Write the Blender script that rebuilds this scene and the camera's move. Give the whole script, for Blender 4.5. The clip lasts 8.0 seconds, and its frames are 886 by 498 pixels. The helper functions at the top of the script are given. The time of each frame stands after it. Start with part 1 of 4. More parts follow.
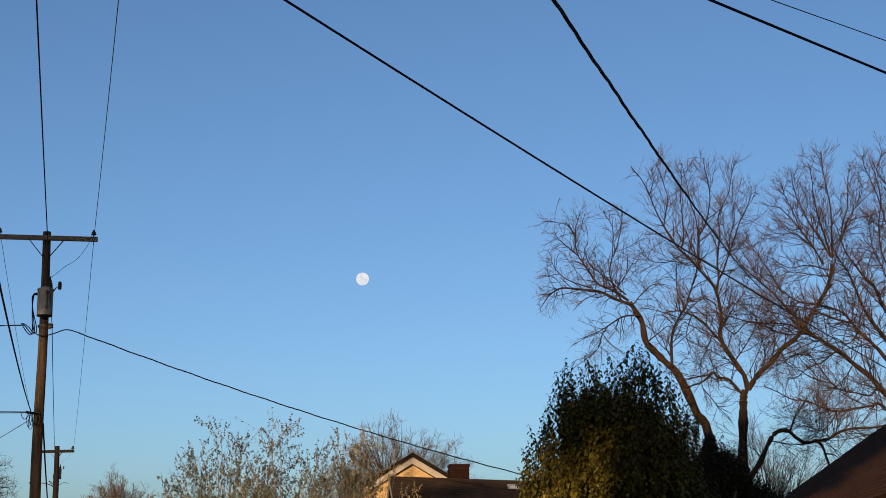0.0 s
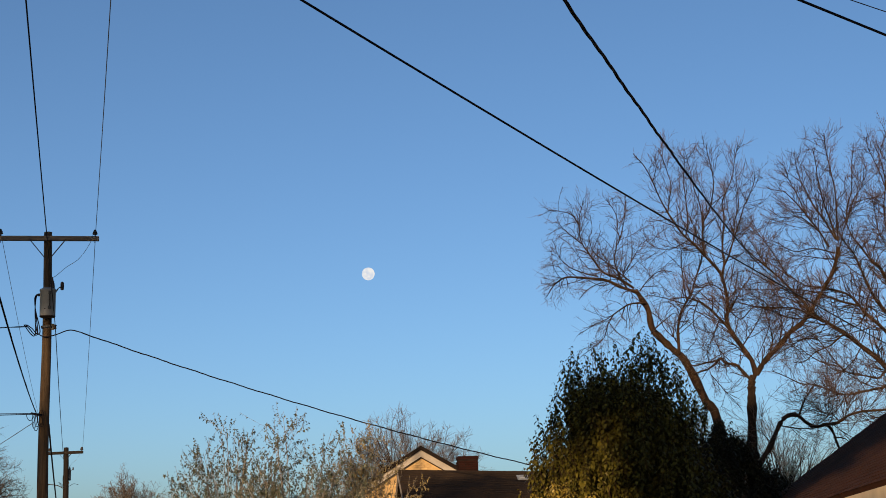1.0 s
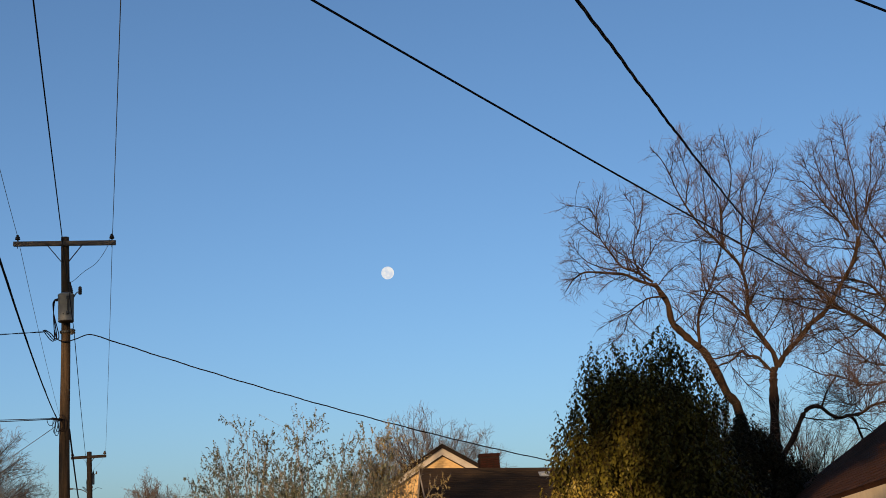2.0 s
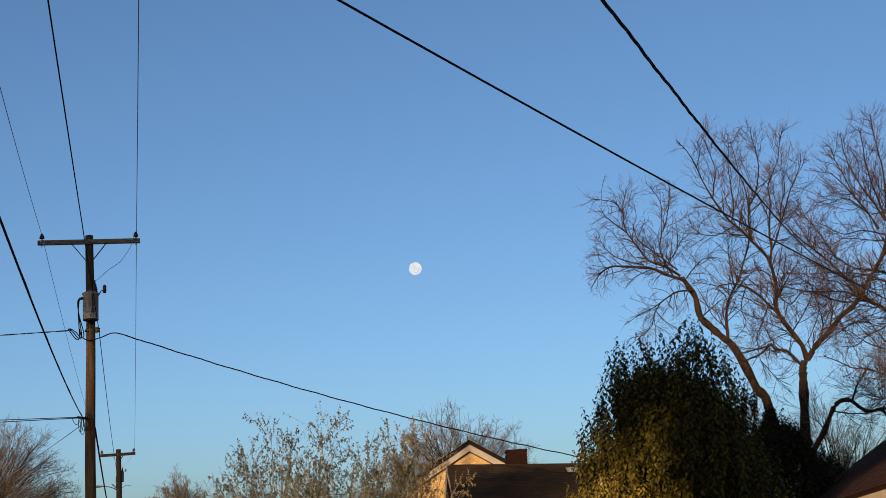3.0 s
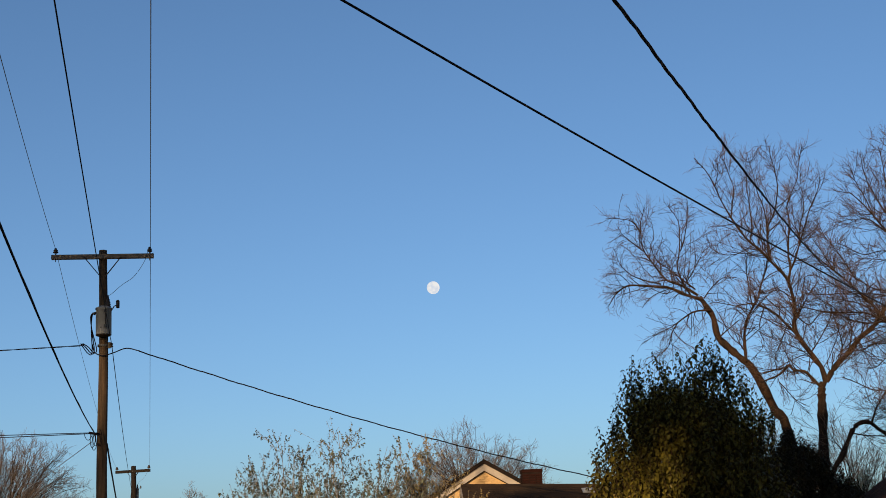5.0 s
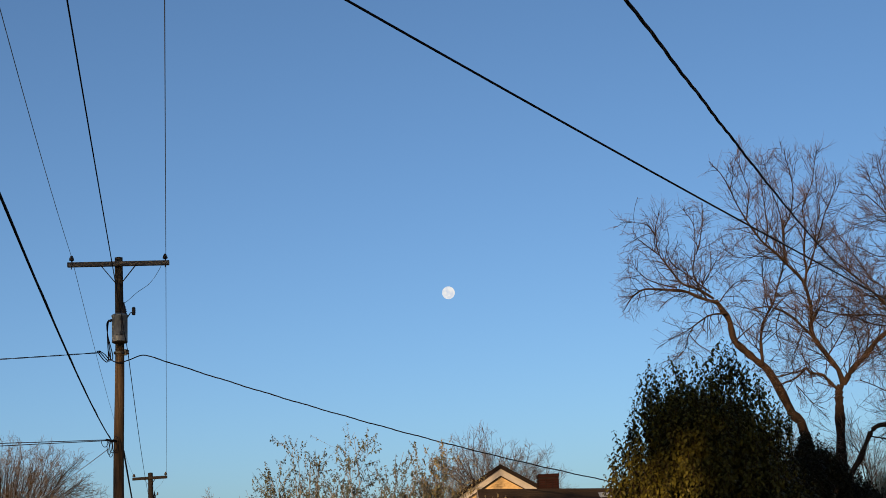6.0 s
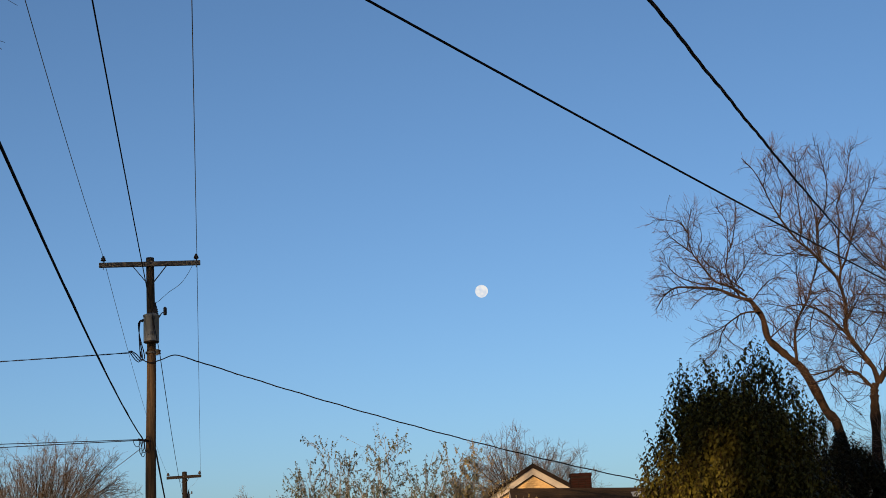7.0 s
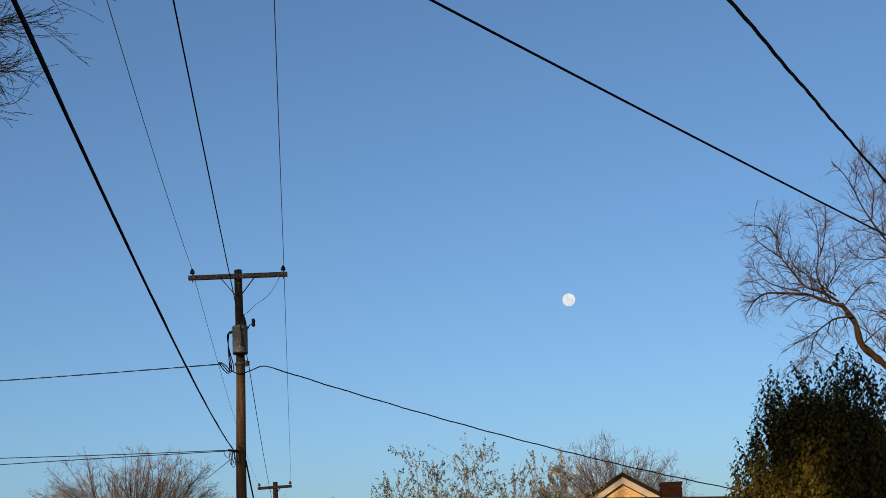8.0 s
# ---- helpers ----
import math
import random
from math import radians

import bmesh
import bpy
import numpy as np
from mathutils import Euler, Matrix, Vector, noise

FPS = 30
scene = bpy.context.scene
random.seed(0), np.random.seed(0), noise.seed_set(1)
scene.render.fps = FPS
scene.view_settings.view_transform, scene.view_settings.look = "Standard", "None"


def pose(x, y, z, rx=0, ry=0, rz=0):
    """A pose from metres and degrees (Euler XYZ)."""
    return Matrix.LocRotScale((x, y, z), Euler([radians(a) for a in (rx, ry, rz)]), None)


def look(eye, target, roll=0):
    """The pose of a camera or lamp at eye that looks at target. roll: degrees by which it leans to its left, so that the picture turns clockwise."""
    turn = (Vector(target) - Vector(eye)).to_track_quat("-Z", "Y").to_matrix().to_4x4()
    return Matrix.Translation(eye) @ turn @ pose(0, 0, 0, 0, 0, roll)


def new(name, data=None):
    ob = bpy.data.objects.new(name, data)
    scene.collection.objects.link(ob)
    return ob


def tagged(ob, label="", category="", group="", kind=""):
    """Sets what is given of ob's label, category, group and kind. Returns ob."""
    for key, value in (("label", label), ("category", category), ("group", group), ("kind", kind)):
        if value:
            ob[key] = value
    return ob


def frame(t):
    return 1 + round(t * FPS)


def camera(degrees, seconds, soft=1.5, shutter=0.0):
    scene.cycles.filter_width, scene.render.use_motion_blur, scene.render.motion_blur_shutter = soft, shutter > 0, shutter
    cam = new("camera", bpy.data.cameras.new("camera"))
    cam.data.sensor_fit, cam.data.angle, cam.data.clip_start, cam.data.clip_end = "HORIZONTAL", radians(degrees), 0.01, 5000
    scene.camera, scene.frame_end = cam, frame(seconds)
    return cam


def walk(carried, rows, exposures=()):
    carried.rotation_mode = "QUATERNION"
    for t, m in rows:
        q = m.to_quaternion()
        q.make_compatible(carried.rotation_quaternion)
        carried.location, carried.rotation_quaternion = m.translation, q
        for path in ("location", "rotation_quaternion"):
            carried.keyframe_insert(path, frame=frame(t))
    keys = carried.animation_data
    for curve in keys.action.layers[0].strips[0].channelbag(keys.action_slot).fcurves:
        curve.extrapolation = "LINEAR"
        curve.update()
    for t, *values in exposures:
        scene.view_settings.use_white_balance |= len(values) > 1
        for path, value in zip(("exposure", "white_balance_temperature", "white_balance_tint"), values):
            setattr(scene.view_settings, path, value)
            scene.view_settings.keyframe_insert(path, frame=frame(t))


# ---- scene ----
cam = camera(35.2, 8.0, soft=0.62)
PATH = [
    (0, (0.210, -1.124, 1.439), (1.362, 18.354, 5.833), -0.98),
    (0.5, (0.219, -1.052, 1.422), (1.343, 18.440, 5.758), -1.62),
    (1, (0.270, -0.940, 1.433), (1.347, 18.562, 5.733), -2.27),
    (1.5, (0.293, -0.905, 1.430), (1.274, 18.603, 5.729), -2.82),
    (3, (0.398, -0.628, 1.489), (0.808, 18.914, 5.728), -3.44),
    (3.5, (0.418, -0.558, 1.489), (0.674, 18.980, 5.754), -3.19),
    (4, (0.429, -0.478, 1.479), (0.592, 19.047, 5.813), -2.96),
    (4.5, (0.472, -0.411, 1.484), (0.654, 19.090, 5.918), -2.86),
    (6, (0.473, -0.362, 1.488), (0.428, 19.101, 6.091), -3.15),
    (6.5, (0.486, -0.357, 1.483), (0.226, 19.107, 6.076), -3.22),
    (7, (0.532, -0.274, 1.516), (0.015, 19.181, 6.123), -3.07),
    (7.5, (0.551, -0.239, 1.522), (-0.439, 19.180, 6.202), -2.95),
    (8, (0.558, -0.247, 1.506), (-1.181, 19.089, 6.309), -3.00),
]
walk(cam, [(t, look(eye, target, roll)) for t, eye, target, roll in PATH], exposures=[(0, 1.05), (4.5, 1.03), (8, 1.06)])

# ---- sky and sun: a clear early evening, sun low behind the camera ----
SUN_UP, SUN_SIDE = 7.0, -18.0          # degrees above the horizon; degrees to the right of straight behind
TO_SUN = Vector((math.sin(radians(SUN_SIDE)) * math.cos(radians(SUN_UP)), -math.cos(radians(SUN_SIDE)) * math.cos(radians(SUN_UP)), math.sin(radians(SUN_UP))))
world = bpy.data.worlds.new("evening_sky")
scene.world = world
world.use_nodes = True
wn = world.node_tree.nodes
sky = wn.new("ShaderNodeTexSky")
sky.sky_type = "NISHITA"
sky.sun_disc = False
sky.sun_elevation = radians(SUN_UP)
sky.sun_rotation = math.atan2(TO_SUN.x, TO_SUN.y)
sky.air_density, sky.dust_density, sky.ozone_density = 0.7, 1.5, 2.6
wn["Background"].inputs["Strength"].default_value = 0.09
world.node_tree.links.new(sky.outputs["Color"], wn["Background"].inputs["Color"])
sun = new("sun", bpy.data.lights.new("sun", "SUN"))
sun.data.energy, sun.data.angle, sun.data.color = 5.0, radians(0.6), (1.0, 0.66, 0.34)
sun.matrix_world = look(TO_SUN * 300, (0, 0, 0))

# ---- materials ----
def surface(name, dark, light, rough=0.8, scale=6.0, fine=60.0, bump=0.3, metal=0.0, stretch=(1, 1, 1), per_piece=0.0, shine=0.5):
    """A procedural surface: two colours mixed by coarse and fine noise, with a fine relief."""
    m = bpy.data.materials.new(name)
    m.use_nodes = True
    n, ln = m.node_tree.nodes, m.node_tree.links
    b = n["Principled BSDF"]
    b.inputs["Roughness"].default_value, b.inputs["Metallic"].default_value = rough, metal
    b.inputs["Specular IOR Level"].default_value = shine
    co, mp = n.new("ShaderNodeTexCoord"), n.new("ShaderNodeMapping")
    mp.inputs["Scale"].default_value = stretch
    ln.new(co.outputs["Object"], mp.inputs["Vector"])
    big, small = n.new("ShaderNodeTexNoise"), n.new("ShaderNodeTexNoise")
    big.inputs["Scale"].default_value, small.inputs["Scale"].default_value = scale, fine
    big.inputs["Detail"].default_value, small.inputs["Detail"].default_value = 5, 4
    for t in (big, small):
        ln.new(mp.outputs["Vector"], t.inputs["Vector"])
    add = n.new("ShaderNodeMath"); add.operation = "MULTIPLY_ADD"
    ln.new(small.outputs["Fac"], add.inputs[0]); add.inputs[1].default_value = 0.5
    ln.new(big.outputs["Fac"], add.inputs[2])
    fac = add.outputs[0]
    if per_piece:
        geo, mul = n.new("ShaderNodeNewGeometry"), n.new("ShaderNodeMath")
        oi, sm = n.new("ShaderNodeObjectInfo"), n.new("ShaderNodeMath")
        sm.operation = "ADD"
        ln.new(geo.outputs["Random Per Island"], sm.inputs[0]); ln.new(oi.outputs["Random"], sm.inputs[1])
        mul.operation = "MULTIPLY_ADD"; mul.inputs[1].default_value = per_piece
        ln.new(sm.outputs[0], mul.inputs[0]); ln.new(fac, mul.inputs[2])
        fac = mul.outputs[0]
    ramp = n.new("ShaderNodeValToRGB")
    lo, hi = 0.5, 1.0
    if per_piece:
        hi += per_piece
    ramp.color_ramp.elements[0].position, ramp.color_ramp.elements[0].color = lo, (*dark, 1)
    ramp.color_ramp.elements[1].position, ramp.color_ramp.elements[1].color = min(hi, 1.0), (*light, 1)
    if per_piece:
        half = n.new("ShaderNodeMath"); half.operation = "MULTIPLY"; half.inputs[1].default_value = 1 / hi
        ramp.color_ramp.elements[0].position = lo / hi
        ln.new(fac, half.inputs[0]); fac = half.outputs[0]
    ln.new(fac, ramp.inputs["Fac"]); ln.new(ramp.outputs["Color"], b.inputs["Base Color"])
    if bump:
        bp = n.new("ShaderNodeBump")
        bp.inputs["Strength"].default_value, bp.inputs["Distance"].default_value = bump, 0.01
        ln.new(small.outputs["Fac"], bp.inputs["Height"]); ln.new(bp.outputs["Normal"], b.inputs["Normal"])
    return m


POLE_WOOD = surface("weathered_pole_wood", (0.006, 0.0044, 0.0032), (0.062, 0.040, 0.023), 0.9, 3.0, 40.0, 1.0, stretch=(7, 7, 0.35), shine=0.2)
# far poles and near twigs: shade put into the wood colour
SHADED_WOOD = surface("shade_darkened_wood", (0.0018, 0.0013, 0.0012), (0.007, 0.0045, 0.0038), 0.9, 3.0, 40.0, 0.6, stretch=(6, 6, 0.5), shine=0.2)
ARM_WOOD = surface("grey_crossarm_wood", (0.034, 0.025, 0.018), (0.105, 0.075, 0.052), 0.85, 4.0, 50.0, 0.5, stretch=(1, 5, 5))
STEEL = surface("galvanised_steel", (0.014, 0.014, 0.014), (0.04, 0.04, 0.039), 0.7, 8, 80, 0.1, metal=0.2)
TANK = surface("grey_transformer_paint", (0.11, 0.105, 0.095), (0.19, 0.175, 0.155), 0.5, 5, 60, 0.1)
PORCELAIN = surface("brown_porcelain", (0.012, 0.009, 0.008), (0.026, 0.018, 0.015), 0.6, 8, 60, 0.0, shine=0.15)
RUBBER = surface("black_cable_sheath", (0.002, 0.002, 0.004), (0.006, 0.006, 0.011), 0.8, 5, 60, 0.1, shine=0.08)
ALUMINIUM = surface("bare_aluminium_strand", (0.03, 0.035, 0.045), (0.07, 0.08, 0.095), 0.5, 5, 60, 0.1, metal=0.3)
BARK = surface("grey_brown_bark", (0.002, 0.0015, 0.0013), (0.026, 0.0145, 0.0085), 0.9, 2.2, 22, 1.0, stretch=(2, 2, 0.7), shine=0.15)
TWIG = surface("reddish_twig_bark", (0.026, 0.0180, 0.0155), (0.085, 0.056, 0.046), 0.85, 0.6, 20, 0.0, shine=0.1)
TAN_TWIG = surface("tan_twig_bark", (0.036, 0.030, 0.027), (0.085, 0.066, 0.056), 0.85, 0.4, 20, 0.0)
STEM = surface("pale_grey_stem_bark", (0.07, 0.062, 0.055), (0.19, 0.17, 0.15), 0.85, 1.5, 20, 0.0, shine=0.2)
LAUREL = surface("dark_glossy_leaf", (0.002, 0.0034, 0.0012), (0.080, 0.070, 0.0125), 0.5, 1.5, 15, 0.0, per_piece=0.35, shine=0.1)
# yellow-green leaf, its colour raised to carry the low sunlight
SUNLIT_LEAF = surface("sun_brightened_yellow_leaf", (0.020, 0.020, 0.0045), (0.150, 0.116, 0.024), 0.45, 1.5, 15, 0.0, per_piece=0.35, shine=0.15)
# leaf colour of the two under-tree shrubs, darkened to stand in for shade
SHADED_LEAF = surface("shade_darkened_leaf", (0.002, 0.003, 0.0015), (0.013, 0.012, 0.005), 0.6, 1.5, 15, 0.0, per_piece=0.35, shine=0.1)
SHRUB_LEAF = surface("olive_shrub_leaf", (0.010, 0.017, 0.013), (0.056, 0.066, 0.050), 0.62, 0.9, 15, 0.0, per_piece=0.4, shine=0.2)
GOLD_LEAF = surface("yellowing_leaf", (0.045, 0.040, 0.018), (0.135, 0.104, 0.040), 0.6, 0.9, 15, 0.0, per_piece=0.4)
SHINGLE = surface("brown_asphalt_shingle", (0.007, 0.0027, 0.0018), (0.060, 0.022, 0.0098), 0.95, 2, 90, 0.5, per_piece=0.25, shine=0.1)
DARK_SHINGLE = surface("dark_brown_shingle", (0.0095, 0.0062, 0.0042), (0.023, 0.0145, 0.0088), 0.95, 2, 60, 0.4, per_piece=0.2, shine=0.15)
CREAM = surface("cream_trim_paint", (0.58, 0.45, 0.27), (0.74, 0.59, 0.38), 0.6, 3, 50, 0.15)
TRIM = surface("weathered_white_trim", (0.125, 0.112, 0.102), (0.215, 0.195, 0.178), 0.7, 3, 50, 0.2)
CHIMNEY_BRICK = surface("dark_red_brick", (0.003, 0.0013, 0.0012), (0.0125, 0.0038, 0.0030), 0.95, 4, 40, 0.5, per_piece=0.25, shine=0.08)
MORTAR = surface("dark_mortar", (0.005, 0.003, 0.0028), (0.012, 0.0070, 0.0060), 0.95, 6, 60, 0.4, shine=0.08)
BUFF_BRICK = surface("buff_brick", (0.10, 0.064, 0.030), (0.33, 0.225, 0.105), 0.9, 3, 40, 0.4, per_piece=0.4)
SIDING = surface("pale_siding", (0.5, 0.46, 0.38), (0.66, 0.6, 0.5), 0.7, 2, 40, 0.2)
FLASHING = surface("pale_zinc_flashing", (0.14, 0.16, 0.19), (0.24, 0.26, 0.29), 0.45, 4, 50, 0.05, metal=0.3)
ROOF_EDGE = surface("dark_drip_edge", (0.0025, 0.0018, 0.0015), (0.008, 0.005, 0.004), 0.85, 4, 50, 0.1, shine=0.1)
GRASS = surface("winter_lawn", (0.05, 0.05, 0.018), (0.16, 0.13, 0.06), 0.95, 0.3, 8, 0.6)

# emission stands in for sunlight on the moon; blue tint carries sky haze
moon_mat = bpy.data.materials.new("glowing_moon")
moon_mat.use_nodes = True
mn, ml = moon_mat.node_tree.nodes, moon_mat.node_tree.links
mn.remove(mn["Principled BSDF"])
glow, spots, mr = mn.new("ShaderNodeEmission"), mn.new("ShaderNodeTexNoise"), mn.new("ShaderNodeValToRGB")
mco = mn.new("ShaderNodeTexCoord")
ml.new(mco.outputs["Object"], spots.inputs["Vector"])
spots.inputs["Scale"].default_value, spots.inputs["Detail"].default_value = 0.075, 3
mr.color_ramp.elements[0].position, mr.color_ramp.elements[0].color = 0.36, (0.74, 0.80, 0.90, 1)
mr.color_ramp.elements[1].position, mr.color_ramp.elements[1].color = 0.58, (0.96, 0.95, 0.93, 1)
ml.new(spots.outputs["Fac"], mr.inputs["Fac"]); ml.new(mr.outputs["Color"], glow.inputs["Color"])
ml.new(glow.outputs["Emission"], mn["Material Output"].inputs["Surface"])
glow.inputs["Strength"].default_value = 0.43

# ---- mesh helpers ----
rng = np.random.default_rng(7)
BASE = {}


def thing(name, at, label, category, group="", kind=""):
    """An empty at a thing's base, which carries its parts."""
    ob = new(name)
    ob.location, ob.empty_display_size = at, 0.2
    BASE[ob] = Vector(at)
    return tagged(ob, label, category, group, kind)


def mesh_of(name, verts, faces, mat, smooth=False):
    me = bpy.data.meshes.new(name)
    verts = np.asarray(verts, np.float32)
    if isinstance(faces, np.ndarray):
        k = faces.shape[1]
        me.vertices.add(len(verts)); me.vertices.foreach_set("co", verts.ravel())
        me.loops.add(faces.size); me.loops.foreach_set("vertex_index", faces.ravel().astype(np.int32))
        me.polygons.add(len(faces)); me.polygons.foreach_set("loop_start", np.arange(0, faces.size, k, dtype=np.int32))
        me.update(calc_edges=True)
    else:
        me.from_pydata(verts.tolist(), [], faces)
        me.update()
    me.materials.append(mat)
    if smooth:
        me.polygons.foreach_set("use_smooth", np.ones(len(me.polygons), bool))
    return me


def part(name, geo, mat, parent=None, label="", smooth=False, kind=""):
    """Links verts and faces, given in the world's metres, as ONE mesh object under a thing or a part."""
    verts, faces = geo
    base = BASE[parent] if parent else Vector((0, 0, 0))
    ob = new(name, mesh_of(name, np.asarray(verts, float) - np.array(base), faces, mat, smooth))
    ob.parent = parent
    BASE[ob] = base
    return tagged(ob, label, kind=kind)


def solo(name, geo, mat, at, label, category, group="", kind="", smooth=False):
    """A thing that is one mesh."""
    verts, faces = geo
    ob = new(name, mesh_of(name, np.asarray(verts, float) - np.array(at), faces, mat, smooth))
    ob.location = at
    BASE[ob] = Vector(at)
    return tagged(ob, label, category, group, kind)


def boxy(centre, size, m=None, bevel=0.0):
    """A box with chamfered edges, turned by the matrix m."""
    bm = bmesh.new()
    bmesh.ops.create_cube(bm, size=1.0)
    bmesh.ops.scale(bm, vec=size, verts=bm.verts)
    if bevel:
        bmesh.ops.bevel(bm, geom=bm.edges[:], offset=bevel, segments=1, affect="EDGES")
    bm.verts.index_update()
    v = [(m @ x.co if m else x.co) + Vector(centre) for x in bm.verts]
    f = [tuple(x.index for x in y.verts) for y in bm.faces]
    bm.free()
    return np.array([tuple(x) for x in v]), f


def frame_of(axis):
    a = Vector(axis).normalized()
    u = a.cross(Vector((0, 0, 1)) if abs(a.z) < 0.9 else Vector((1, 0, 0))).normalized()
    return a, u, a.cross(u)


def lathe(p, axis, profile, n=14):
    """A turned solid: profile rows of (distance along the axis, radius), closed at both ends."""
    a, u, w = frame_of(axis)
    p = Vector(p)
    verts, faces = [], []
    for d, r in profile:
        for k in range(n):
            t = 2 * math.pi * k / n
            verts.append(tuple(p + a * d + (u * math.cos(t) + w * math.sin(t)) * r))
    for j in range(len(profile) - 1):
        for k in range(n):
            faces.append((j * n + k, j * n + (k + 1) % n, (j + 1) * n + (k + 1) % n, (j + 1) * n + k))
    faces.append(tuple(range(n - 1, -1, -1)))
    faces.append(tuple(range((len(profile) - 1) * n, len(profile) * n)))
    return np.array(verts), faces


def rod(p0, p1, r0, r1=None, n=8):
    p0, p1 = Vector(p0), Vector(p1)
    return lathe(p0, p1 - p0, [(0, r0), ((p1 - p0).length, r0 if r1 is None else r1)], n)


def tubes(P, R, s=3):
    """Many round tubes at once: P (n, k, 3) lines, R (n, k) radii."""
    P, R = np.asarray(P, float), np.asarray(R, float)
    n, k, _ = P.shape
    T = np.gradient(P, axis=1)
    T /= np.linalg.norm(T, axis=2, keepdims=True) + 1e-9
    ref = np.where(np.abs(T[..., 2:]) > 0.8, np.array([1.0, 0.1, 0.0]), np.array([0.1, 0.2, 1.0]))
    U = np.cross(T, ref)
    U /= np.linalg.norm(U, axis=2, keepdims=True) + 1e-9
    V = np.cross(T, U)
    a = 2 * np.pi * np.arange(s) / s
    ring = U[:, :, None] * np.cos(a)[None, None, :, None] + V[:, :, None] * np.sin(a)[None, None, :, None]
    verts = (P[:, :, None] + ring * R[:, :, None, None]).reshape(-1, 3)
    i = np.arange(n * k * s).reshape(n, k, s)
    j = np.roll(i, -1, axis=2)
    faces = np.stack([i[:, :-1], j[:, :-1], j[:, 1:], i[:, 1:]], axis=-1).reshape(-1, 4)
    return verts, faces


def both(*geos):
    """Joins tubes."""
    verts, faces, n = [], [], 0
    for v, f in geos:
        verts.append(v); faces.append(f + n); n += len(v)
    return np.concatenate(verts), np.concatenate(faces)


def smooth_line(pts, k):
    """k points along a Catmull-Rom curve through pts."""
    p = np.array(pts, float)
    p = np.vstack([2 * p[0] - p[1], p, 2 * p[-1] - p[-2]])
    t = np.linspace(0, len(p) - 3 - 1e-6, k)
    i = t.astype(int); f = (t - i)[:, None]
    a, b, c, d = p[i], p[i + 1], p[i + 2], p[i + 3]
    return 0.5 * (2 * b + (c - a) * f + (2 * a - 5 * b + 4 * c - d) * f ** 2 + (3 * b - a - 3 * c + d) * f ** 3)


# ---- wires ----
def hang(p0, p1, sag, n=60):
    s = np.linspace(0, 1, n)[:, None]
    line = np.array(p0) * (1 - s) + np.array(p1) * s
    line[:, 2] -= 4 * sag * (s * (1 - s))[:, 0]
    return line


def strands(line, r, count=1, lay=0.5, wob=0.0, sides=6):
    """A cable along a line: one round wire, or several twisted about one another."""
    line = np.asarray(line, float)
    if count == 1:
        return tubes(line[None], np.full((1, len(line)), r), sides)
    seg = np.linalg.norm(np.diff(line, axis=0), axis=1)
    d = np.r_[0, np.cumsum(seg)]
    n = int(d[-1] / lay * 8) + 2
    q = np.linspace(0, d[-1], n)
    fine = np.stack([np.interp(q, d, line[:, i]) for i in range(3)], 1)
    t = np.gradient(fine, axis=0); t /= np.linalg.norm(t, axis=1, keepdims=True)
    u = np.cross(t, (0.05, 0.1, 1.0)); u /= np.linalg.norm(u, axis=1, keepdims=True)
    v = np.cross(t, u)
    fine = fine + v * (wob * np.sin(q / lay * 4.6))[:, None]
    out = []
    for k in range(count):
        a = (q / lay * 2 * math.pi + k * 2 * math.pi / count)[:, None]
        out.append(fine + (u * np.cos(a) + v * np.sin(a)) * r * 1.1)
    return tubes(np.array(out), np.full((count, n), r), 5)


def wire(name, line, r, label, count=1, lay=0.5, wob=0.0, mat=None, group="overhead wires"):
    return solo(name, strands(line, r, count, lay, wob), mat or RUBBER, tuple(float(x) for x in line[0]), label, "overhead wire", group, smooth=True)


# ---- ground ----
gx = np.array([-2500, -300, -120, -60, -30, -10, 0, 10, 30, 60, 120, 300, 2500.0])
gy = np.array([-1500, -300, -100, -40, -10, 10, 30, 60, 100, 160, 300, 1000, 4400.0])
gv = np.array([(x, y, 0) for y in gy for x in gx])
gf = np.array([(j * 13 + i, j * 13 + i + 1, j * 13 + 14 + i, j * 13 + 13 + i) for j in range(12) for i in range(12)])
solo("ground", (gv, gf), GRASS, (0, 0, 0), "dry winter grass ground reaching to the horizon", "ground", kind="structure")

# ---- moon ----
bm = bmesh.new()
bmesh.ops.create_uvsphere(bm, u_segments=48, v_segments=24, radius=18.3)
me = bpy.data.meshes.new("moon")
bm.to_mesh(me); bm.free()
me.polygons.foreach_set("use_smooth", np.ones(len(me.polygons), bool))
me.materials.append(moon_mat)
moon = tagged(new("moon", me), "pale full moon with grey patches in the sky", "moon")
moon.location = (-0.04, 3919.7, 799.1)

# ---- utility poles ----
def insulator(p, k=1.0):
    p = Vector(p)
    return lathe(p, (0, 0, 1), [(d * k, r * k) for d, r in ((0, 0.012), (0.05, 0.012), (0.05, 0.05), (0.065, 0.068), (0.085, 0.055), (0.09, 0.04), (0.105, 0.056), (0.125, 0.05), (0.135, 0.03), (0.16, 0.034), (0.172, 0.022))], 12)


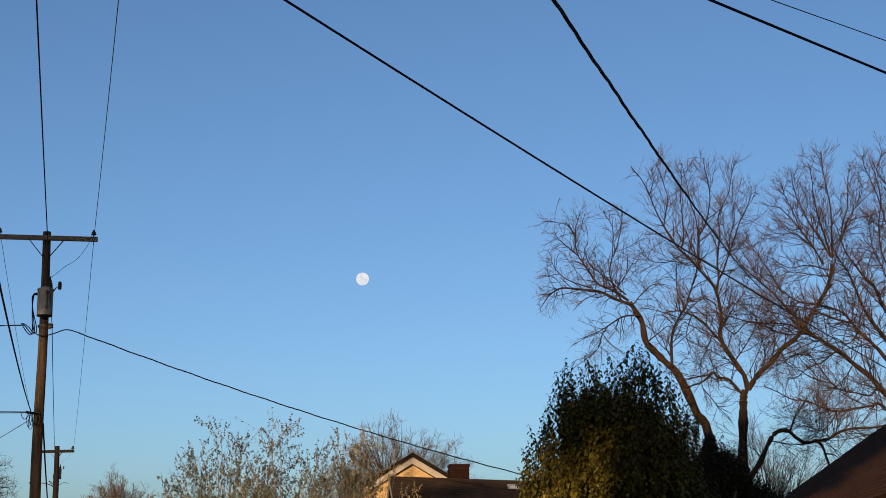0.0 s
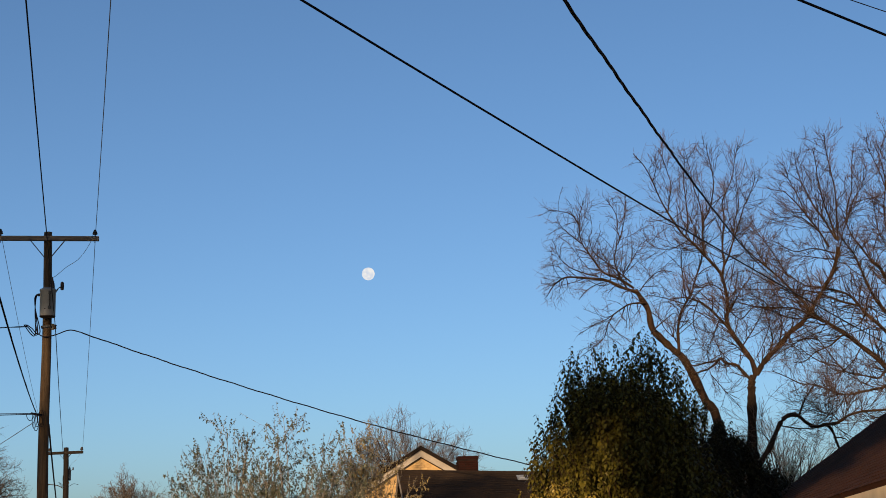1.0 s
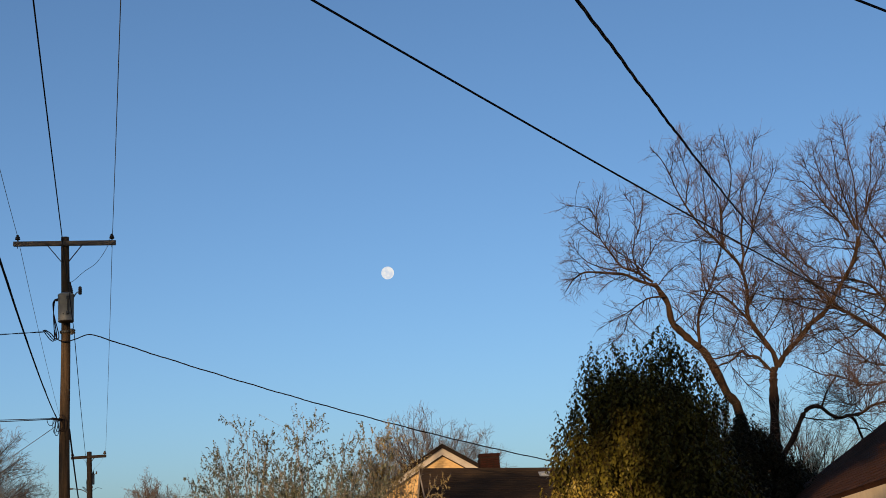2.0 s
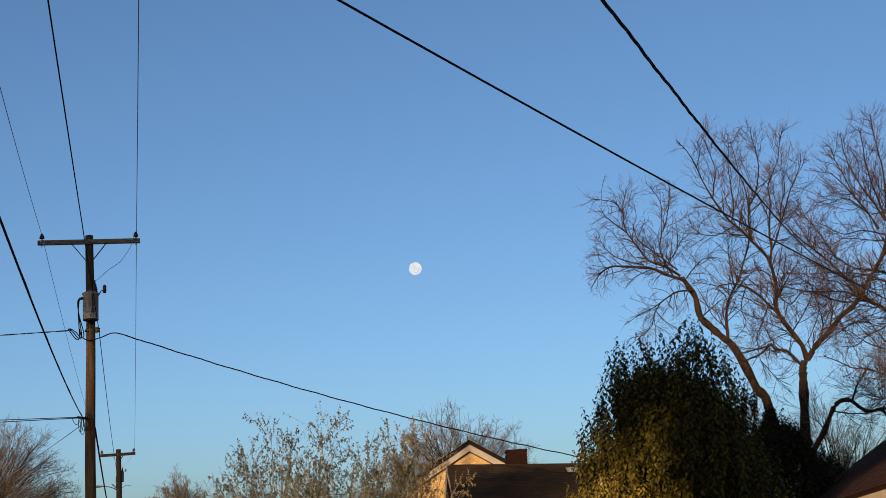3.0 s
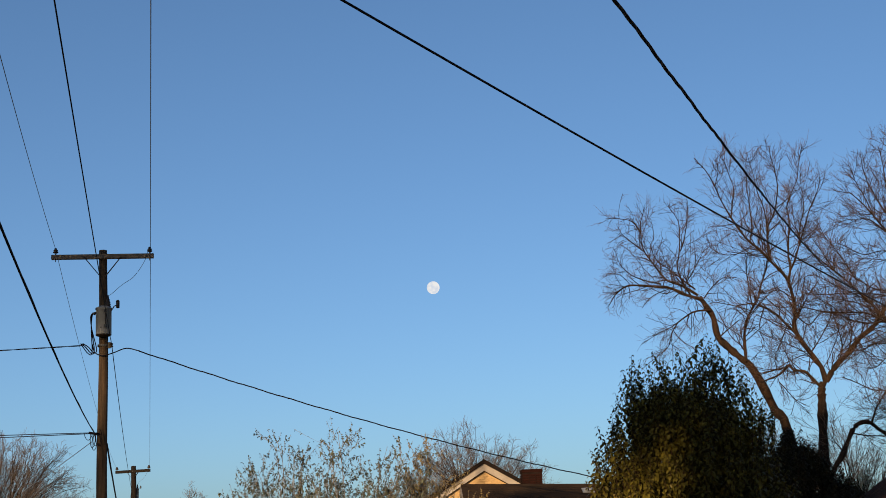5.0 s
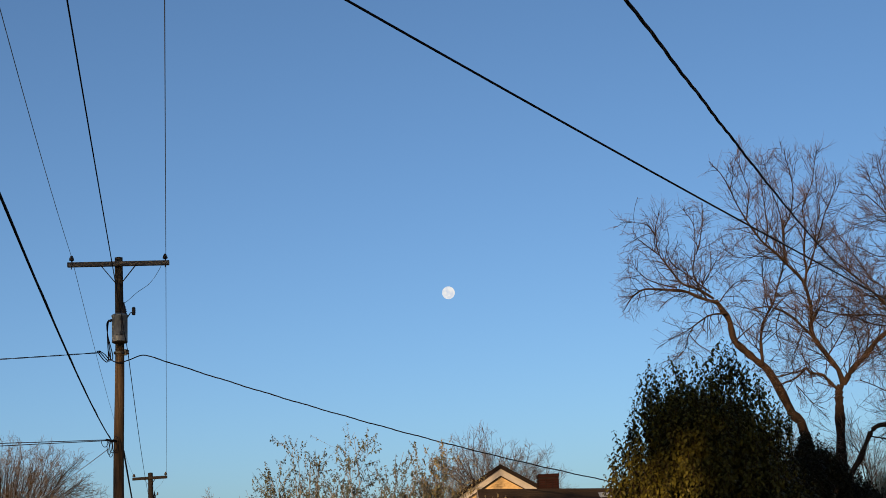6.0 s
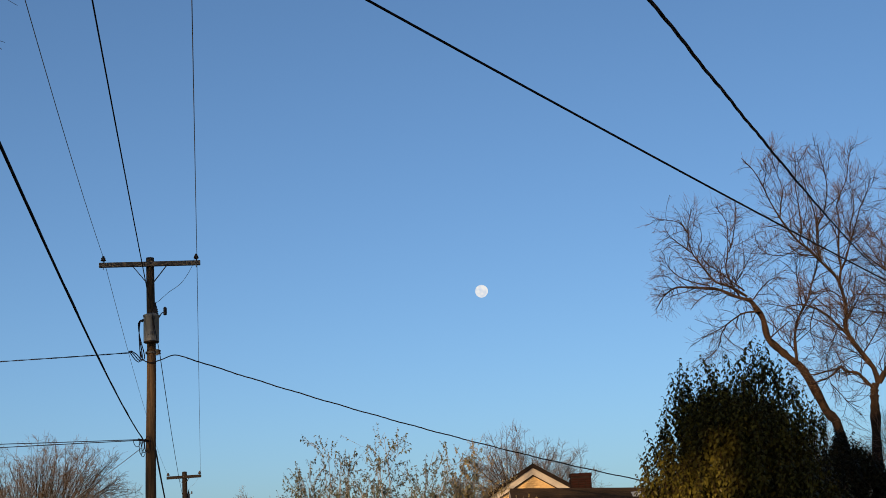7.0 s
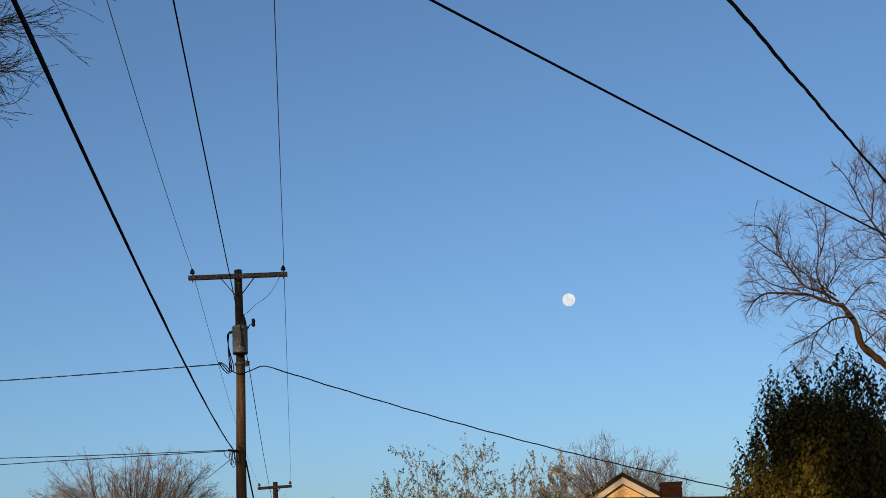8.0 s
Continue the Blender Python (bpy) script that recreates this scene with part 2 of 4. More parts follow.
def utility_pole(base, top, across, label, group, stout=1.0, wood=None, away=False, drop=0.19):
    """A wooden pole with a crossarm, braces, two pin insulators and a transformer on one side, or on the other if away."""
    x, y = base
    c = Vector((*across, 0)).normalized()
    front = Vector((c.y, -c.x, 0))
    pole = thing("utility_pole", (x, y, 0), label, "utility pole", group)
    o = Vector((x, y, 0))
    zs = np.linspace(-0.4, top, 24)
    line = np.array([(x + 0.012 * math.sin(z * 1.1), y + 0.01 * math.cos(z * 0.9), z) for z in zs])
    v, f = tubes(line[None], np.interp(zs, [0, top], [0.148 * stout, 0.096 * stout])[None], 16)
    n = len(v)
    v = np.vstack([v, [(x, y, top + 0.025)]])
    f = [tuple(q) for q in f] + [(n - 16 + k, n - 16 + (k + 1) % 16, n) for k in range(16)]
    part("shaft", (v, f), wood or POLE_WOOD, pole, smooth=True)
    m = Matrix.Rotation(math.atan2(c.y, c.x), 3, "Z")
    za = top - drop
    mid = o + front * 0.16 + Vector((0, 0, za))
    part("crossarm", boxy(mid, (2.44, 0.095, 0.115 * stout), m, 0.008), wood or ARM_WOOD, pole, "weathered grey wooden crossarm")
    part("bolt", rod(mid + front * 0.045, mid + front * 0.07, 0.02), STEEL, pole)
    for s in (-1, 1):
        p0, p1 = mid + c * (0.44 * s) + front * 0.055 - Vector((0, 0, 0.02)), o + front * 0.135 + c * (0.05 * s) + Vector((0, 0, za - 0.50))
        part("brace", boxy((p0 + p1) / 2, (0.045 * stout ** 1.5, 0.012, (p1 - p0).length), (p1 - p0).to_track_quat("Z", "Y").to_matrix()), PORCELAIN, pole, "dark flat steel brace")
        q = mid + c * (1.12 * s) + Vector((0, 0, 0.056))
        part("insulator", insulator(q, stout), PORCELAIN, pole, smooth=True)
        part("pin", rod(q - Vector((0, 0, 0.17)), q + Vector((0, 0, 0.05)), 0.01), STEEL, pole)
    # transformer
    if away:
        front = -front
    t0 = o + front * 0.34 + c * 0.045 + Vector((0, 0, top - 2.17))
    tank = part("transformer", lathe(t0, (0, 0, 1), [(0, 0.165), (0.012, 0.183), (0.03, 0.185), (0.62, 0.185), (0.63, 0.198), (0.66, 0.198), (0.675, 0.18), (0.71, 0.10), (0.72, 0.03)], 28), TANK, pole, "grey steel transformer tank", smooth=True)
    for z in (0.14, 0.52):
        part("bracket", boxy(t0 - front * 0.2 + Vector((0, 0, z)), (0.10, 0.09, 0.07), m, 0.006), STEEL, tank)
    for z in (0.20, 0.56):
        part("lug", boxy(t0 + front * 0.19 + c * 0.06 + Vector((0, 0, z)), (0.07, 0.05, 0.08), m, 0.01), STEEL, tank)
    part("strap", boxy(t0 + front * 0.187 + c * 0.06 + Vector((0, 0, 0.38)), (0.028, 0.012, 0.34), m), PORCELAIN, tank, "dark ground strap")
    # dark ring put in for the shadow gap at the tank's bottom
    part("gasket", lathe(t0 + Vector((0, 0, -0.012)), (0, 0, 1), [(0, 0.168), (0.014, 0.186), (0.03, 0.187)], 28), PORCELAIN, tank, smooth=True)
    part("nameplate", boxy(t0 + front * 0.185 - c * 0.05 + Vector((0, 0, 0.17)), (0.03, 0.012, 0.02), m), PORCELAIN, tank)
    b0 = t0 + c * 0.10 + Vector((0, 0, 0.68))
    part("bushing", lathe(b0, (0, 0, 1), [(0, 0.055), (0.03, 0.075), (0.05, 0.05), (0.08, 0.072), (0.10, 0.045), (0.13, 0.062), (0.15, 0.036), (0.19, 0.045), (0.21, 0.025), (0.30, 0.012)], 12), PORCELAIN, tank, smooth=True)
    for k in range(3):
        b = t0 - c * 0.19 + front * (0.06 - 0.06 * k) + Vector((0, 0, 0.52 + 0.02 * k))
        part("terminal", lathe(b, -c, [(0, 0.028), (0.03, 0.03), (0.05, 0.018), (0.08, 0.016)], 8), PORCELAIN, tank, smooth=True)
    # lightning arrester on an arm at the tank's other side
    a0 = t0 + c * 0.18 + Vector((0, 0, 0.60))
    part("arrester_arm", both(strands([a0, a0 + c * 0.06 + Vector((0, 0, 0.10)), a0 + c * 0.08 + Vector((0, 0, 0.12)), a0 + c * 0.14 + Vector((0, 0, 0.12))], 0.014)), STEEL, tank)
    part("arrester", lathe(a0 + c * 0.15 + Vector((0, 0, 0.06)), (0, 0, 1), [(0, 0.03), (0.02, 0.046), (0.05, 0.038), (0.07, 0.048), (0.10, 0.038), (0.12, 0.048), (0.15, 0.038), (0.17, 0.048), (0.20, 0.02)], 10), PORCELAIN, tank, smooth=True)
    # secondary rack with spools, and the leads
    zr = top - 2.36
    r0 = o + c * 0.14 + front * 0.02 + Vector((0, 0, zr))
    rack = part("rack", boxy(r0, (0.09, 0.03, 0.15), m, 0.004), STEEL, pole)
    part("spool", lathe(r0 + c * 0.06 - Vector((0, 0, 0.05)), (0, 0, 1), [(0, 0.035), (0.02, 0.045), (0.05, 0.024), (0.08, 0.045), (0.10, 0.035)], 10), PORCELAIN, rack, smooth=True)
    part("band", lathe(o + Vector((0, 0, zr - 0.03)), (0, 0, 1), [(0, 0.132), (0.05, 0.132)], 16), STEEL, pole)
    leads = []
    for k in range(3):
        s = t0 - c * (0.27 - 0.01 * k) + front * (0.06 - 0.06 * k) + Vector((0, 0, 0.52 + 0.02 * k))
        e = o - c * (0.20 + 0.03 * k) + front * 0.05 + Vector((0, 0, zr + 0.02))
        low = o - c * (0.17 + 0.05 * k) + front * 0.14 + Vector((0, 0, zr - 0.20 - 0.02 * k))
        leads.append(smooth_line([s, s - c * 0.03 - Vector((0, 0, 0.1)), (s + e) / 2 - c * 0.03, low + Vector((0, 0, 0.12)) + c * 0.03, low, low - c * 0.08 + Vector((0, 0, 0.05)), low - c * 0.15 + Vector((0, 0, 0.14)), e - c * 0.26 + Vector((0, 0, 0.03))], 40))
    part("lead", tubes(np.array(leads), np.full((3, 40), 0.013), 5), RUBBER, pole, smooth=True)
    belly = smooth_line([o - c * 0.24 + front * 0.12 + Vector((0, 0, zr + 0.02)), o - c * 0.18 + front * 0.15 + Vector((0, 0, zr - 0.18)), o + front * 0.17 + Vector((0, 0, zr - 0.27)), o + c * 0.25 + front * 0.1 + Vector((0, 0, zr - 0.20)), o + c * 0.55 + Vector((0, 0, zr - 0.08)), o + c * 0.87 + Vector((0, 0, zr - 0.155))], 40)
    part("lead", strands(belly, 0.014), RUBBER, pole, smooth=True)
    tap = smooth_line([mid + c * 1.10 + Vector((0, 0, 0.2)), mid + c * 1.0 - Vector((0, 0, 0.12)), mid + c * 0.75 - Vector((0, 0, 0.5)), mid + c * 0.45 - Vector((0, 0, 0.72)), b0 + c * 0.08 + Vector((0, 0, 0.33)), b0 + Vector((0, 0, 0.29))], 40)
    part("tap_wire", strands(tap, 0.006), ALUMINIUM, pole, smooth=True)
    return pole


utility_pole((-7.57, 33.0), 9.61, (2.41, 0.35), "weathered wooden utility pole with crossarm and grey transformer", "utility poles")
utility_pole((-20.45, 95.3), 9.62, (2.41, -0.30), "distant dark wooden utility pole with crossarm and transformer", "utility poles", 1.7, SHADED_WOOD, True, 0.36)
utility_pole((-75.0, 165.2), 11.0, (0.4, 2.41), "wooden utility pole holding the far ends of the crossing wires", "utility poles", 1.7, SHADED_WOOD)
utility_pole((5.88, -30.0), 10.6, (2.41, 0.45), "wooden utility pole holding the near ends of the wires", "utility poles")

# wires of the line, on both sides of the pole
wire("power_line", hang((-8.68, 32.74, 9.66), (5.12, -30.0, 10.65), 1.36), 0.0065, "thin bare power line on the crossarm's insulator", mat=ALUMINIUM)
wire("power_line", hang((-6.43, 33.05, 9.66), (6.64, -30.0, 10.55), 0.91), 0.0075, "thin bare power line on the crossarm's insulator", mat=ALUMINIUM)
wire("power_line", hang((-7.37, 33.06, 7.25), (5.69, -30.0, 7.98), 0.47), 0.009, "dark neutral wire running to the pole's rack")
run = hang((-7.74, 32.9, 5.15), (5.68, -30.0, 5.27), 0.93, 120)
lift = np.stack([0.004 * np.sin(np.arange(120) * 0.9), np.zeros(120), 0.0175 + 0.005 * np.sin(np.arange(120) * 0.53)], 1)
solo("telephone_cable", both(strands(run, 0.0125), strands(run + lift, 0.0045)), RUBBER, tuple(float(x) for x in run[0]), "thick black telephone cable lashed to its messenger strand", "overhead wire", "overhead wires", smooth=True)
wire("power_line", hang((-8.68, 32.74, 9.66), (-21.6, 95.2, 9.52), 0.55), 0.0065, "thin bare power line on the crossarm's insulator", mat=ALUMINIUM)
wire("power_line", hang((-6.43, 33.05, 9.66), (-19.3, 95.0, 9.52), 0.35), 0.0075, "thin bare power line on the crossarm's insulator", mat=ALUMINIUM)
wire("power_line", hang((-7.37, 33.06, 7.25), (-20.4, 95.15, 7.38), 0.49), 0.010, "dark neutral wire running to the far pole")
wire("telephone_cable", hang((-7.5, 33.15, 4.9), (-20.4, 95.15, 3.6), 0.9), 0.022, "thick black telephone cable running to the far pole")
# service drops
wire("service_cable", hang((-6.72, 33.1, 7.09), (10.70, 42.6, 2.84), 0.425, 80)[:70], 0.0085, "black twisted service cable from pole to house", 3, 0.8, 0.006)
wire("service_cable", hang((-8.05, 33.02, 7.28), (-30.0, 35.5, 7.9), 0.12), 0.0085, "black service cable leaving the pole for a house", 2, 0.9)
wire("telephone_cable", hang((-7.75, 32.9, 5.15), (-30.0, 33.0, 6.24), 0.17), 0.010, "black telephone drop leaving the pole")
wire("telephone_cable", hang((-7.75, 32.9, 5.13), (-30.0, 34.0, 4.95), -0.12), 0.010, "black telephone drop leaving the pole")
wire("guy_wire", hang((-7.8, 32.95, 4.95), (-16.6, 57.0, 5.55), 0.02), 0.009, "thin dark wire leaving the pole", mat=ALUMINIUM)


def crossing(y0, y1, x, z):
    """A sagging line across the lane: x and z as curves of the depth, counted from y = 10."""
    d = np.linspace(y0, y1, 70) - 10
    return np.stack([x[0] + x[1] * d, d + 10, z[0] + z[1] * d + z[2] * d * d], 1)


wire("telephone_cable", crossing(-7, 42, (3.157, 0.6622), (3.749, -0.0454, 0.00173)), 0.0062, "black telephone cable crossing overhead")
wire("service_cable", crossing(-7.5, 46, (3.056, 0.3362), (4.172, 0.1242, 0.00145)), 0.0042, "twisted black service cable crossing overhead", 3, 0.9, 0.003)
wire("telephone_cable", crossing(-7, 30, (9.125, 1.1205), (3.565, 0.0591, 0.001)), 0.0048, "black telephone cable crossing high overhead")
wire("telephone_cable", crossing(-7, 30, (6.747, 1.3909), (5.017, 0.0229, 0.001)), 0.0034, "thin black telephone wire crossing high overhead")
for z in (9.9, 9.45):
    wire("power_line", hang((-75, 165, z + 1.0), (10, 160, z - 0.9), 1.1), 0.03, "far thin power line crossing behind the houses")
# cable coil at the telephone joint
J = Vector((-7.74, 32.88, 5.12))
coil = thing("cable_coil", tuple(J), "tangle of black telephone cable coiled against the pole", "cable coil")
for k, (dx, dz, rx, rz) in enumerate(((-0.13, -0.03, 0.09, 0.085), (-0.02, -0.14, 0.06, 0.17), (0.08, -0.15, 0.09, 0.14), (0.02, -0.22, 0.05, 0.2), (0.13, -0.12, 0.08, 0.19))):
    a = np.linspace(0, 2 * math.pi, 30)
    loop = np.stack([J.x + dx + rx * np.cos(a), np.full(30, J.y - 0.03 - 0.012 * k), J.z + dz + rz * np.sin(a) + 0.03 * np.cos(2 * a + k)], 1)
    part("loop", strands(loop, 0.0085), RUBBER, coil, smooth=True)
part("splice", rod(J + Vector((-0.12, 0, 0.03)), J + Vector((0.14, 0.02, -0.02)), 0.03), RUBBER, coil, smooth=True)
# street lamp on the far pole
lamp = thing("street_lamp", (-20.5, 95.1, 7.0), "grey cobra-head street lamp on the far pole", "street lamp")
part("arm", strands(smooth_line([(-20.5, 95.1, 6.85), (-20.9, 94.9, 7.08), (-21.5, 94.7, 7.17)], 16), 0.03), STEEL, lamp, smooth=True)
part("head", lathe((-21.4, 94.7, 7.16), (-1, -0.1, 0.0), [(0, 0.04), (0.1, 0.06), (0.35, 0.085), (0.6, 0.075), (0.7, 0.03)], 12), STEEL, lamp, smooth=True)

# ---- trees ----
def limb(*xz, y=46.0, y1=None, k=26):
    """A limb's line through a few points (x, z), leaning from depth y to y1."""
    n = len(xz)
    return smooth_line([(p[0], y + ((y1 or y) - y) * i / (n - 1), p[1]) for i, p in enumerate(xz)], k)


def sprout(P, R, count, length, angle, up=0.25, wander=0.35, k=6, ratio=0.6, lo=0.2, droop=0.0, taper=0.35, kink=0.3, shrink=0.8, lean=0.8):
    """Branches that grow from lines P with radii R: count of them, along each line's outer part, each with small kinks."""
    n, kk, _ = P.shape
    L = np.linalg.norm(np.diff(P, axis=1), axis=2).sum(1)
    w = L / L.sum()
    who = rng.choice(n, count, p=w)
    s = lo + (1 - lo) * rng.random(count) ** lean
    f = s * (kk - 1.001)
    i = f.astype(int); f = (f - i)[:, None]
    start = P[who, i] * (1 - f) + P[who, i + 1] * f
    t = P[who, i + 1] - P[who, i]
    t /= np.linalg.norm(t, axis=1, keepdims=True) + 1e-9
    r0 = (R[who, i] * (1 - f[:, 0]) + R[who, i + 1] * f[:, 0]) * ratio
    side = rng.normal(size=(count, 3))
    side -= (side * t).sum(1, keepdims=True) * t
    side /= np.linalg.norm(side, axis=1, keepdims=True) + 1e-9
    a = np.radians(rng.normal(angle, 13, count))[:, None]
    d = t * np.cos(a) + side * np.sin(a)
    ln = rng.uniform(length[0], length[1], count) * (0.85 + 0.5 * shrink - shrink * s) * rng.choice([0.6, 1.0, 1.35], count)
    Q = np.empty((count, k, 3)); Q[:, 0] = start
    step = (ln / (k - 1))[:, None]
    bend = rng.normal(size=(count, 3)) * wander
    for j in range(1, k):
        d = d + np.array([0, 0, up - droop * j / k]) / k * 2 + bend / k + rng.normal(size=(count, 3)) * kink * 0.5 / math.sqrt(k)
        d /= np.linalg.norm(d, axis=1, keepdims=True)
        Q[:, j] = Q[:, j - 1] + d * step
    rr = np.maximum(r0[:, None] * np.linspace(1, taper, k)[None], 0.0028)
    return Q, rr


def bare_tree(at, limbs, radii, label, twigs, category="tree", group="bare trees", twig_mat=None, droop=0.0, up=0.3, thin=0.006, scale=1.0, bark=None, girth=0.72, reach=1.0, spread=(46, 36, 33), wander=0.42):
    """A leafless tree: shaped limbs, then three orders of ever finer branches grown from them."""
    tree = thing("bare_tree", at, label, category, group)
    P = np.array(limbs)
    kk = P.shape[1]
    P = P + np.cumsum(rng.normal(size=P.shape) * 0.010 * scale, axis=1) * np.linspace(0, 1, kk)[None, :, None]
    R = np.array([np.linspace(1, 0, kk) ** 1.1 * (a - b) + b for a, b in radii]) * girth
    R = R * (1 + 0.10 * np.sin(np.arange(kk)[None] * 1.3 + rng.uniform(0, 6, (len(P), 1))) + 0.07 * rng.normal(size=R.shape))
    part("trunk", tubes(P[:1], R[:1], 12), bark or BARK, tree, smooth=True)
    for one, r1 in zip(P[1:], R[1:]):
        part("limb", tubes(one[None], r1[None], 8), bark or BARK, tree, smooth=True)
    n1, n2, n3 = twigs
    Q, S = (P[1:], R[1:]) if len(P) > 1 else (P, R)
    a, ra = sprout(Q, S, n1, (0.8 * scale * reach, 2.5 * scale * reach), spread[0], up, wander, 9, 0.5, 0.04, droop, kink=0.6, shrink=1.0, lean=1.0)
    ra = np.clip(ra, 0.007 * scale, 0.015 * scale)
    b, rb = sprout(a, ra, n2, (0.5 * scale * reach, 1.35 * scale * reach), spread[1], up, wander, 5, 0.6, 0.1, droop, kink=0.35, shrink=0.6)
    rb = np.clip(rb, thin * 0.95, 0.007 * scale)
    c, rc = sprout(b, rb, n3, (0.35 * scale * reach, 0.9 * scale * reach), spread[2], up, wander, 4, 0.7, 0.1, droop, kink=0.3, shrink=0.5)
    rc = np.clip(rc, thin * 0.75, thin)
    part("branchwork", tubes(a, ra, 4), bark or BARK, tree, smooth=True, kind="stuff")
    part("crown", both(tubes(b, rb, 3), tubes(c, rc, 3)), twig_mat or TWIG, tree)
    return tree


def fork(limbs, r0, r1, y, y1, *xz):
    """Adds a limb to a tree's list: its radii at both ends, its depths, and the line it takes."""
    limbs.append((limb(*xz, y=y, y1=y1, k=34), (r0, r1)))


def grown(at, limbs, *rest, **style):
    return bare_tree(at, [one for one, _ in limbs], [r for _, r in limbs], *rest, girth=0.65, **style)


# tree with a forked trunk
forked = []
fork(forked, 0.320, 0.165, 46, 46, (13.0, -0.2), (12.97, 3.4), (13.21, 6.11), (13.3, 6.85), (13.44, 7.2))
fork(forked, 0.142, 0.019, 46, 45.2, (13.39, 7.04), (13.28, 7.56), (12.96, 8.05), (12.59, 8.63), (12.5, 9.02), (12.57, 9.4), (12.53, 9.89), (12.42, 10.47), (12.17, 10.86), (11.88, 11.16), (11.59, 11.51), (11.21, 11.84), (10.92, 12.23), (10.64, 12.72), (10.36, 13.32), (10.18, 13.81), (9.9, 14.31), (9.57, 14.7))
fork(forked, 0.067, 0.014, 45.6, 46.4, (12.4, 10.46), (12.54, 10.98), (12.55, 11.4), (12.65, 12.03), (12.77, 12.66), (12.8, 13.3), (13.22, 14.15), (13.39, 14.8), (13.55, 15.36))
fork(forked, 0.057, 0.014, 45.6, 45, (12.46, 10.76), (12.7, 11.23), (12.86, 11.71), (13.07, 12.29), (13.28, 12.87), (13.52, 13.35), (13.72, 13.83))
fork(forked, 0.038, 0.012, 45.3, 46, (12.83, 11.69), (12.96, 12.33), (13.21, 12.98), (13.31, 13.84), (13.46, 14.51))
fork(forked, 0.057, 0.014, 45.5, 46.3, (11.86, 11.14), (11.83, 11.77), (11.92, 12.4), (11.93, 13.05), (11.84, 13.7), (11.8, 14.35), (11.72, 15.27))
fork(forked, 0.048, 0.013, 45.4, 44.8, (11.19, 11.82), (11.28, 12.29), (11.24, 12.85), (11.19, 13.62), (11.23, 14.38))
fork(forked, 0.038, 0.012, 45.3, 45.9, (10.62, 12.7), (10.74, 13.24), (10.84, 13.79), (10.71, 14.45), (10.57, 15.07))
fork(forked, 0.048, 0.012, 45.8, 45.2, (11.93, 12.41), (12.21, 12.98), (12.34, 13.76), (12.22, 14.54), (12.12, 15.11))
fork(forked, 0.028, 0.011, 45.2, 44.7, (10.16, 13.79), (10.23, 14.22), (10.14, 14.66))
fork(forked, 0.076, 0.028, 46, 45.3, (12.65, 8.65), (12.26, 9.03), (11.91, 9.4), (11.5, 9.67), (11.08, 9.77), (10.56, 9.69))
fork(forked, 0.028, 0.011, 45.4, 46, (11.28, 11.72), (10.72, 11.49), (10.17, 11.61), (9.74, 12.06))
fork(forked, 0.048, 0.019, 45.5, 46.2, (12.43, 9.06), (12.8, 9.58), (13.07, 10.01), (13.51, 10.54), (13.73, 11.07))
fork(forked, 0.152, 0.095, 46, 45.2, (13.41, 7.08), (13.72, 7.55), (14.22, 8.02), (14.63, 8.5), (15.02, 8.78), (15.32, 9.16), (15.62, 9.63), (15.93, 10.11), (16.18, 10.59), (16.3, 10.97), (16.39, 11.41))
fork(forked, 0.057, 0.028, 45.5, 45.9, (15.99, 10.12), (16.38, 10.6), (16.55, 11.12), (16.77, 11.62), (17.01, 12.21))
fork(forked, 0.057, 0.014, 45.2, 44.6, (16.1, 11.29), (15.75, 11.83), (15.35, 12.3), (14.95, 12.77), (14.55, 13.11), (13.97, 13.2))
fork(forked, 0.057, 0.014, 45.2, 45.8, (16.36, 11.55), (16.06, 12.28), (15.75, 12.92), (15.53, 13.56), (15.41, 14.21), (15.4, 14.87))
fork(forked, 0.057, 0.014, 45.2, 44.7, (16.38, 11.55), (16.19, 12.23), (16.0, 12.81), (15.83, 13.59), (15.74, 14.18), (15.65, 14.72))
fork(forked, 0.057, 0.014, 45.2, 46, (16.42, 11.53), (16.53, 12.49), (16.61, 13.35), (16.53, 14.21), (16.49, 15.09), (16.52, 15.43))
fork(forked, 0.048, 0.013, 45.9, 45.3, (17.01, 12.21), (17.05, 12.79), (17.21, 13.37), (17.24, 13.94), (17.29, 14.72))
fork(forked, 0.048, 0.013, 45.9, 46.5, (17.01, 12.21), (17.39, 13.08), (17.83, 13.75), (18.09, 14.54))
fork(forked, 0.038, 0.012, 44.9, 44.4, (15.69, 11.79), (15.08, 12.25), (14.54, 12.31), (13.91, 12.27))
fork(forked, 0.038, 0.012, 45.2, 44.5, (16.25, 11.09), (15.49, 11.22), (14.74, 11.09), (14.12, 11.35), (13.74, 11.43))
fork(forked, 0.033, 0.012, 45.2, 45.9, (16.23, 10.86), (15.6, 11.01), (15.09, 11.16), (14.71, 11.01))
fork(forked, 0.038, 0.012, 44.9, 45.5, (15.33, 12.29), (15.15, 13.04), (14.91, 13.8), (14.81, 14.41))
fork(forked, 0.048, 0.015, 46, 45.5, (13.85, 7.66), (13.98, 8.03), (13.99, 8.5), (13.84, 9.07), (13.74, 9.54))
fork(forked, 0.057, 0.019, 46, 46.5, (14.7, 8.52), (14.53, 8.23), (14.23, 8.1), (14.1, 7.82))
fork(forked, 0.095, 0.038, 46, 45.4, (13.23, 6.89), (12.96, 7.15), (12.7, 7.41), (12.3, 7.48), (12.13, 7.63), (11.86, 7.39), (11.54, 7.23), (11.06, 7.07))
